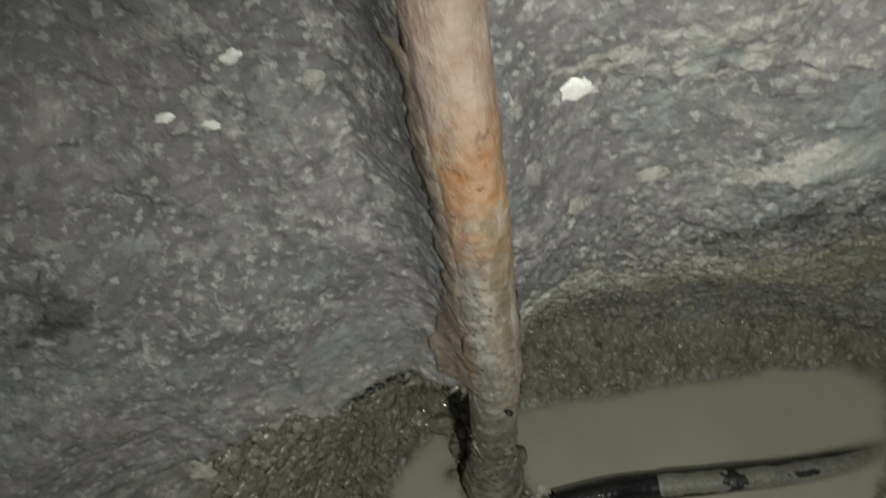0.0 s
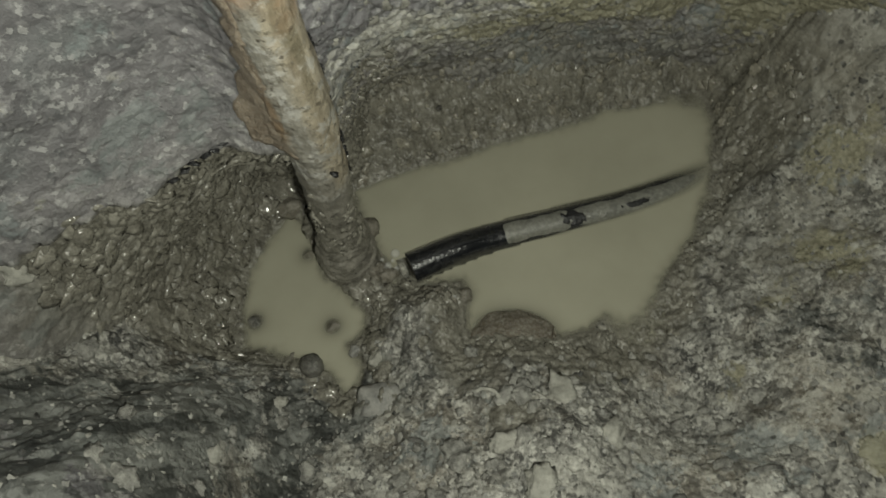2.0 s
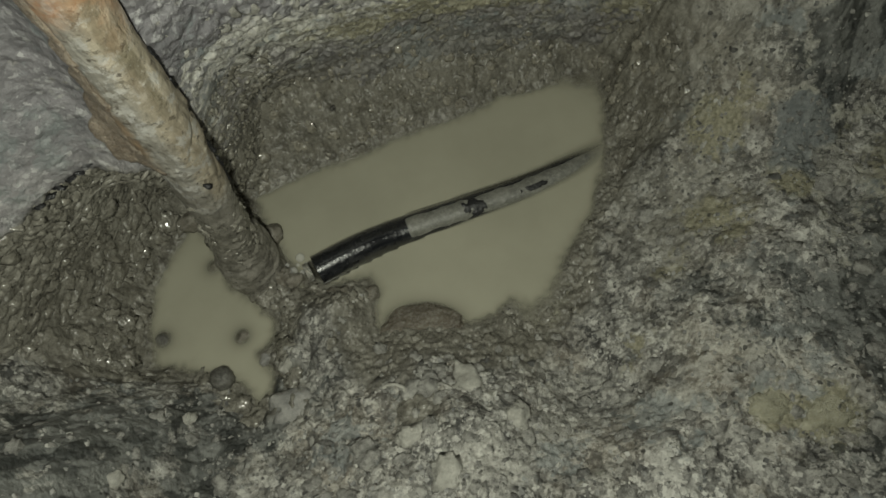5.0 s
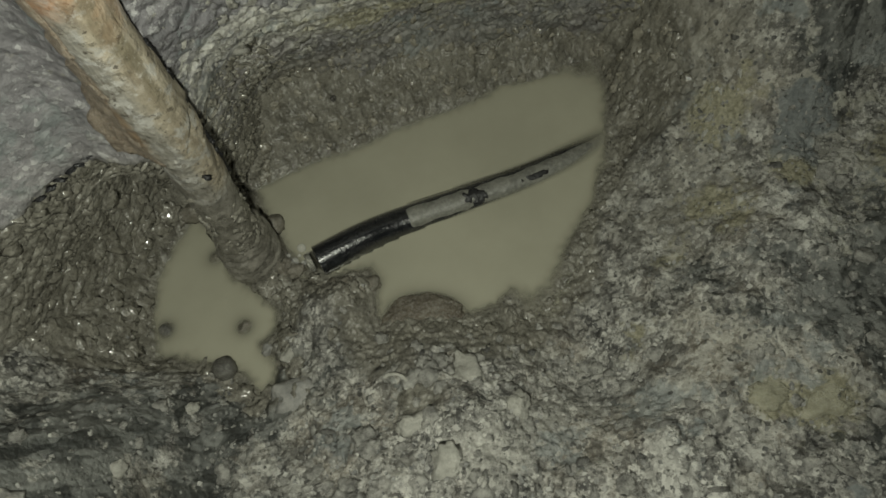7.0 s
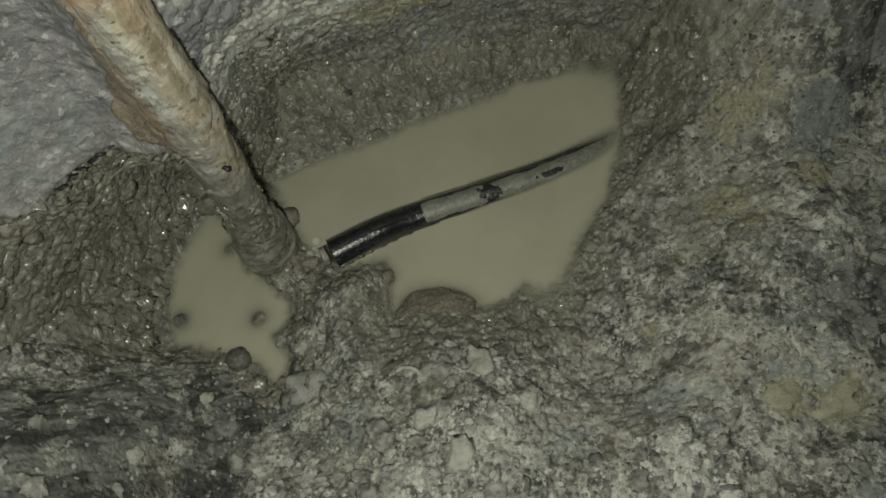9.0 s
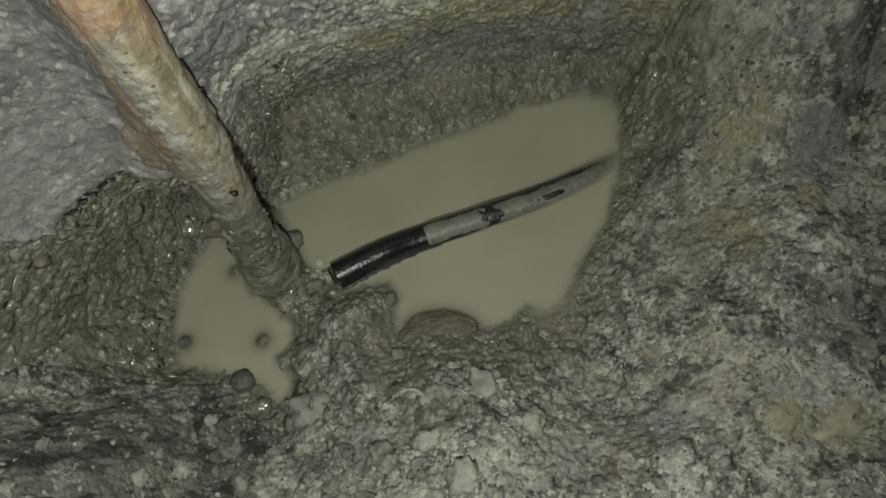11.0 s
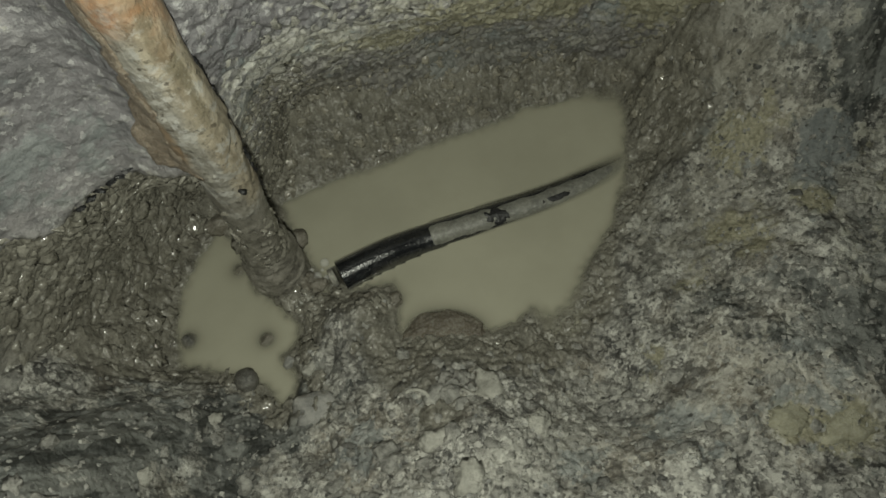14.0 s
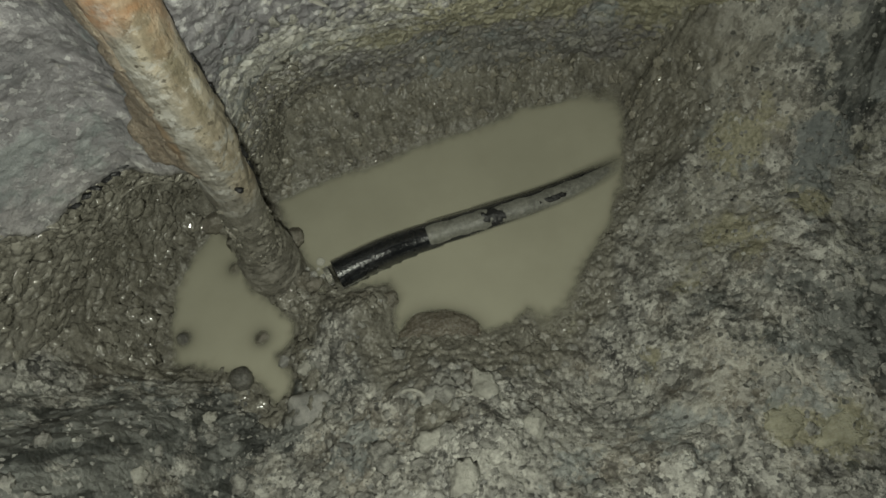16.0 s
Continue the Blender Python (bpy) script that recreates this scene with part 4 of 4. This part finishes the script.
# the shadow line under the wall's lip, laid in black flecks
for k, (fx, fz) in enumerate(((-0.114, 0.322), (-0.123, 0.318), (-0.131, 0.3165), (-0.142, 0.314), (-0.152, 0.312), (-0.163, 0.311))):
    fy = float(wall_surface(np.array([fx]), np.array([fz + 0.008]))[0][0])
    flake(fx, fy, fz, (0.0052, 0.003, 0.0014), 340 + k, fleck_rng.uniform(-15, 25))

# ---- bubbles ----
for bx, by, br in ((-0.008, 0.377, 0.0060), (-0.020, 0.362, 0.0055), (-0.010, 0.357, 0.0035), (-0.003, 0.367, 0.0030), (-0.013, 0.369, 0.0025), (-0.026, 0.373, 0.003), (0.0, 0.345, 0.003)):
    bm = bmesh.new()
    bmesh.ops.create_uvsphere(bm, u_segments=24, v_segments=16, radius=br)
    ob = part("bubble", bm, FILM)
    ob.location = (bx, by, max(0.0, float(ground_height(bx, by)[0])) + 0.006 + br * 0.5)
    tagged(ob, "small clear bubble floating beside the hose's mouth", "bubble", "bubbles")

# ---- rubble and grit ----
rng = random.Random(12)
kinds = [part("stone_chip", rock_mesh((1, 1, 0.7), 60 + k, rough=0.4, cuts=3, sides=4), CHIP) for k in range(6)]
laid = 0
while laid < 200:
    x, y = rng.uniform(-0.36, 0.62), rng.uniform(-0.08, 0.30)
    d = float(shore(np.array([x]), np.array([y]))[0])
    dense = 1.0 if -0.1 < x < 0.25 else 0.45
    if d < 0.018 or rng.random() > dense:
        continue
    size = rng.choice((0.004, 0.005, 0.006, 0.007, 0.009, 0.012))
    m = Matrix.LocRotScale((x, y, float(ground_height(x, y)[0]) - size * 0.1), Euler((rng.uniform(-0.4, 0.4), rng.uniform(-0.4, 0.4), rng.uniform(0, 6.3))), (size * rng.uniform(0.8, 1.4), size, size))
    k = laid % 6
    ob = kinds[k] if laid < 6 else new("stone_chip", kinds[k].data)
    ob.matrix_world = m
    tagged(ob, "mottled grey angular stone chip bedded in the grit", "stone", "stone chips round the pools")
    laid += 1

count = 5000
nr = np.random.RandomState(5)
x, y = nr.uniform(-0.44, 0.69, count), nr.uniform(-0.11, 0.50, count)
keep = (shore(x, y) > 0.012) & (mud_mask(x, y, shore(x, y)) < nr.uniform(0.15, 1.1, count))
x, y = x[keep], y[keep]
size = 0.0009 + 0.0016 * nr.rand(len(x)) ** 2.5
corner = np.array([(a, b, c) for a in (-1, 1) for b in (-1, 1) for c in (-1, 1)], float)
shape = corner[None] * nr.uniform(0.45, 1.25, (len(x), 8, 3)) * size[:, None, None]
spin = nr.uniform(0, 6.28, len(x))
cs, sn = np.cos(spin)[:, None], np.sin(spin)[:, None]
gv = np.stack([shape[..., 0] * cs - shape[..., 1] * sn + x[:, None], shape[..., 0] * sn + shape[..., 1] * cs + y[:, None], shape[..., 2] * 0.8 + (ground_height(x, y) + size * 0.3)[:, None]], -1).reshape(-1, 3)
quads = np.array([(0, 1, 3, 2), (4, 6, 7, 5), (0, 4, 5, 1), (2, 3, 7, 6), (0, 2, 6, 4), (1, 5, 7, 3)])
gf = (quads[None] + 8 * np.arange(len(x))[:, None, None]).reshape(-1, 4)
grit = from_arrays("grit", gv, gf, GRAVEL, shade=False)
tagged(grit, "loose grey, black and pale grit strewn over the ground", "grit", kind="stuff")


# ---- clods of wet mud and crumbs of dry earth ----
def scatter_clods(name, points, normals, sizes, material, label, category, seed, levels=2, angular=0.95, sink=0.22, flatness=0.52):
    """Many rounded or angular lumps bedded in a surface, as one mesh."""
    bm = bmesh.new()
    bmesh.ops.create_icosphere(bm, subdivisions=levels, radius=1)
    bm.verts.ensure_lookup_table()
    unit = np.array([v.co[:] for v in bm.verts])
    tris = np.array([[v.index for v in q.verts] for q in bm.faces])
    bm.free()
    r = np.random.RandomState(seed)
    n, k = len(points), len(unit)
    normals = normals + r.normal(0, 0.28, normals.shape)
    normals = normals / np.linalg.norm(normals, axis=1, keepdims=True)
    shift = r.uniform(-40, 40, (n, 1, 3))
    swell = 1 + 0.50 * value_noise((unit[None] * 1.1 + shift).reshape(-1, 3), 1.0, seed).reshape(n, k) + 0.12 * value_noise((unit[None] * 3.1 + shift).reshape(-1, 3), 1.0, seed + 1).reshape(n, k)
    v = unit[None] * swell[..., None]
    for _ in range(7 if angular else 0):
        cut = r.normal(size=(n, 1, 3))
        cut /= np.linalg.norm(cut, axis=2, keepdims=True)
        over = np.maximum((v * cut).sum(2) - r.uniform(0.25, 0.70, (n, 1)), 0)
        v = v - angular * over[..., None] * cut
    v = v * (sizes[:, None, None] * np.stack([r.uniform(0.8, 1.45, n), r.uniform(0.8, 1.1, n), np.full(n, flatness)], 1)[:, None, :])
    spin = r.uniform(0, 6.283, n)
    ref = np.stack([np.cos(spin), np.sin(spin), 0.3 * np.ones(n)], 1)
    a = np.cross(ref, normals)
    a /= np.linalg.norm(a, axis=1, keepdims=True)
    b = np.cross(normals, a)
    v = points[:, None] + v[..., :1] * a[:, None] + v[..., 1:2] * b[:, None] + (v[..., 2:] - (sink * sizes)[:, None, None]) * normals[:, None]
    faces = (tris[None] + k * np.arange(n)[:, None, None]).reshape(-1, 3)
    return tagged(from_arrays(name, v.reshape(-1, 3), faces, material), label, category, kind="stuff")


def clod_material(name, k=(1.0, 1.0, 1.0)):
    n = Nodes(name)
    rnd = n.node("ShaderNodeNewGeometry").outputs["Random Per Island"]
    mid, fine = n.noise(60, 5, 0.65), n.noise(260, 3)
    color = n.mix(n.span(mid, 0.38, 0.62), tuple(a * c for a, c in zip(k, (0.112, 0.106, 0.089))), tuple(a * c for a, c in zip(k, (0.215, 0.205, 0.175))))
    color = n.mix(n.span(rnd, 0, 1, 0.0, 0.55), color, n.mix(n.span(mid, 0.4, 0.6), tuple(a * c for a, c in zip(k, (0.185, 0.177, 0.152))), tuple(a * c for a, c in zip(k, (0.30, 0.29, 0.255)))))
    color = n.mix(n.span(fine, 0.5, 0.68, 0, 0.4), color, (0.36, 0.345, 0.30))
    return n.finish(color, n.span(n.noise(150, 3), 0.38, 0.62, 0.12, 0.40), n.bump(n.math("ADD", n.math("MULTIPLY", n.noise(95, 3, 0.5), 1.6), n.math("MULTIPLY", n.noise(190, 2), 0.5)), 0.6, 0.004), Coat_Weight=n.span(n.noise(38, 4, 0.6), 0.32, 0.46, 0.0, 1.0), Coat_Roughness=0.13, Coat_IOR=1.5)


CLOD = clod_material("mud_clod", (0.90, 0.89, 0.875))
BACK_CLOD = clod_material("paler_mud_clod", (1.12, 1.09, 1.04))


def ground_normals(x, y):
    e = 0.006
    gx_, gy_ = (ground_height(x + e, y, False) - ground_height(x - e, y, False)) / (2 * e), (ground_height(x, y + e, False) - ground_height(x, y - e, False)) / (2 * e)
    v = np.stack([-gx_, -gy_, np.ones_like(x)], 1)
    return v / np.linalg.norm(v, axis=1, keepdims=True)


def wall_normals(x, z):
    e = 0.006
    dx = (wall_depth(x + e, z)[0] - wall_depth(x - e, z)[0]) / (2 * e)
    dz = (wall_depth(x, z + e)[0] - wall_depth(x, z - e)[0]) / (2 * e)
    v = np.stack([dx, -np.ones_like(x), dz], 1)
    return v / np.linalg.norm(v, axis=1, keepdims=True)


nr = np.random.RandomState(8)
x, y = nr.uniform(-0.34, 0.50, 8000), nr.uniform(0.19, 0.60, 8000)
d = shore(x, y)
h = ground_height(x, y)
wy = wall_surface(x, np.maximum(h, 0.0))[0]
keep = (d > 0.001) & (mud_mask(x, y, d) > nr.uniform(0.25, 0.9, len(x))) & (y < wy + 0.01) & (h < 0.30)
keep &= nr.rand(len(x)) < np.where(x < -0.05, 0.34, 0.30)
x, y, h = x[keep], y[keep], h[keep]
coarse = x < -0.06 + 0.04 * nr.randn(len(x))
size = np.where(coarse, 0.0055 + 0.0110 * nr.rand(len(x)) ** 1.3, 0.0030 + 0.0068 * nr.rand(len(x)) ** 2)
# the largest lumps are pieces of their own, the rest one joined spread
order = np.argsort(-size)
large = order[:220]
clod_kinds = []
for k in range(8):
    for mat in (CLOD, BACK_CLOD):
        bm = rock_mesh((1.15, 0.9, 0.55), 80 + k, rough=0.5, cuts=3, sides=4.5)
        me = bpy.data.meshes.new("mud_clod")
        for face in bm.faces:
            face.smooth = True
        bm.to_mesh(me)
        bm.free()
        me.materials.append(mat)
        clod_kinds.append(me)
tilt = ground_normals(x, y)
for rank, q in enumerate(large):
    pale_side = x[q] > -0.04 and y[q] > 0.44
    piece = new("mud_clod", clod_kinds[2 * (rank % 8) + (1 if pale_side else 0)])
    up = Vector(tilt[q] + nr.normal(0, 0.2, 3)).normalized()
    turn = up.to_track_quat("Z", "Y").to_matrix().to_4x4() @ Matrix.Rotation(nr.uniform(0, 6.28), 4, "Z")
    piece.matrix_world = Matrix.Translation(Vector((x[q], y[q], h[q])) - up * size[q] * 0.15) @ turn @ Matrix.Scale(size[q], 4)
    piece.parent = ground
x, y, h, size = (np.delete(a, large) for a in (x, y, h, size))
back = (x > -0.04) & (y > 0.44)
for side, mat, words in ((~back, CLOD, "glossy lumps of wet grey-brown mud on the bank"), (back, BACK_CLOD, "paler wet lumps of mud behind the long pool")):
    scatter_clods("mud_clods", np.stack([x, y, h], 1)[side], ground_normals(x, y)[side], size[side], mat, words, "mud", 3)
x, z = nr.uniform(-0.30, 0.36, 5200), nr.uniform(0.0, 0.34, 5200)
wy, wet = wall_surface(x, z)
keep = (wet > nr.uniform(0.3, 0.9, len(x))) & (z > ground_height(x, wy) - 0.005) & (nr.rand(len(x)) < np.where(x < -0.05, 0.42, 0.30))
x, z, wy = x[keep], z[keep], wy[keep]
coarse = x < -0.06 + 0.04 * nr.randn(len(x))
size = np.where(coarse, 0.0055 + 0.0110 * nr.rand(len(x)) ** 1.3, 0.0030 + 0.0068 * nr.rand(len(x)) ** 2)
for side, mat, words in ((x < -0.03, CLOD, "glossy lumps of wet mud under the lip of the wall"), (x >= -0.03, BACK_CLOD, "paler wet lumps of mud along the foot of the wall")):
    scatter_clods("mud_clods", np.stack([x, wy, z], 1)[side], wall_normals(x, z)[side], size[side], mat, words, "mud", 4)
x, y = nr.uniform(-0.42, 0.66, 7500), nr.uniform(-0.10, 0.42, 7500)
d = shore(x, y)
keep = (d > 0.006) & (mud_mask(x, y, d) < nr.uniform(0.2, 1.0, len(x))) & (nr.rand(len(x)) < np.where((x > -0.15) & (x < 0.28), 1.0, 0.4))
x, y = x[keep], y[keep]
size = 0.0018 + 0.0090 * nr.rand(len(x)) ** 2.8
scatter_clods("earth_crumbs", np.stack([x, y, ground_height(x, y)], 1), ground_normals(x, y), size, CHIP, "dry grey crumbs and broken crust of the earth floor", "earth", 5, levels=1, angular=0.9, sink=0.35, flatness=0.6)
DRY_CLOD = plain_material("drying_clod", (0.17, 0.165, 0.145), (0.36, 0.348, 0.31), 90, 0.42, 1.0, island=0.12)
x, z = nr.uniform(-0.03, 0.42, 5200), nr.uniform(0.05, 0.46, 5200)
wy, wet = wall_surface(x, z)
keep = (wet < nr.uniform(0.1, 0.8, len(x))) & (z > ground_height(x, wy) - 0.004) & (nr.rand(len(x)) < 0.26 * smooth(0.46, 0.34, z))
x, z, wy = x[keep], z[keep], wy[keep]
scatter_clods("drying_clods", np.stack([x, wy, z], 1), wall_normals(x, z), 0.0025 + 0.0085 * nr.rand(len(x)) ** 2.2, DRY_CLOD, "drying grey lumps of earth on the back wall", "earth", 6, angular=0.95, sink=0.35)

# ---- mud caked on the pipe and beads of wet grit along the shores ----
a, z = nr.uniform(0, 6.283, 420), nr.uniform(-0.005, 0.26, 420)
keep = nr.rand(420) < smooth(0.27, 0.10, z) * 0.85
a, z = a[keep], z[keep]
middle = np.stack([np.interp(z, line_z, line_x) for line_x, line_z in ((pipe_line[:, 0], pipe_line[:, 2]), (pipe_line[:, 1], pipe_line[:, 2]))] + [z], 1)
out = np.stack([np.cos(a), np.sin(a), 0 * a], 1)
caked = scatter_clods("caked_mud", middle + out * (PIPE_R + 0.0015), out, 0.003 + 0.006 * nr.rand(len(a)) ** 1.5, CLOD, "wet mud caked round the pipe", "mud", 9, sink=0.35, flatness=0.4)
caked.parent = pipe
del caked["category"]
x, y = nr.uniform(-0.25, 0.47, 9000), nr.uniform(0.19, 0.57, 9000)
d = shore(x, y)
keep = (d > -0.002) & (d < 0.008) & (nr.rand(9000) < 0.8)
x, y = x[keep], y[keep]
WET_GRIT = plain_material("wet_grit", (0.06, 0.057, 0.048), (0.17, 0.162, 0.14), 90, 0.19, 0.25)
scatter_clods("shore_beads", np.stack([x, y, np.maximum(ground_height(x, y), -0.001)], 1), ground_normals(x, y), 0.0012 + 0.0028 * nr.rand(len(x)) ** 2, WET_GRIT, "wet glistening grit along the shore of the pools", "grit", 10, levels=1)
x, z = nr.uniform(-0.095, 0.045, 1900), nr.uniform(0.0, 0.30, 1900)
wy, wet = wall_surface(x, z)
keep = (z > ground_height(x, wy) - 0.005) & (nr.rand(1900) < 0.7)
x, z, wy = x[keep], z[keep], wy[keep]
scatter_clods("mud_clods", np.stack([x, wy, z], 1), wall_normals(x, z), 0.003 + 0.006 * nr.rand(len(x)) ** 1.8, CLOD, "wet lumps of mud packed behind the pipe", "mud", 14)
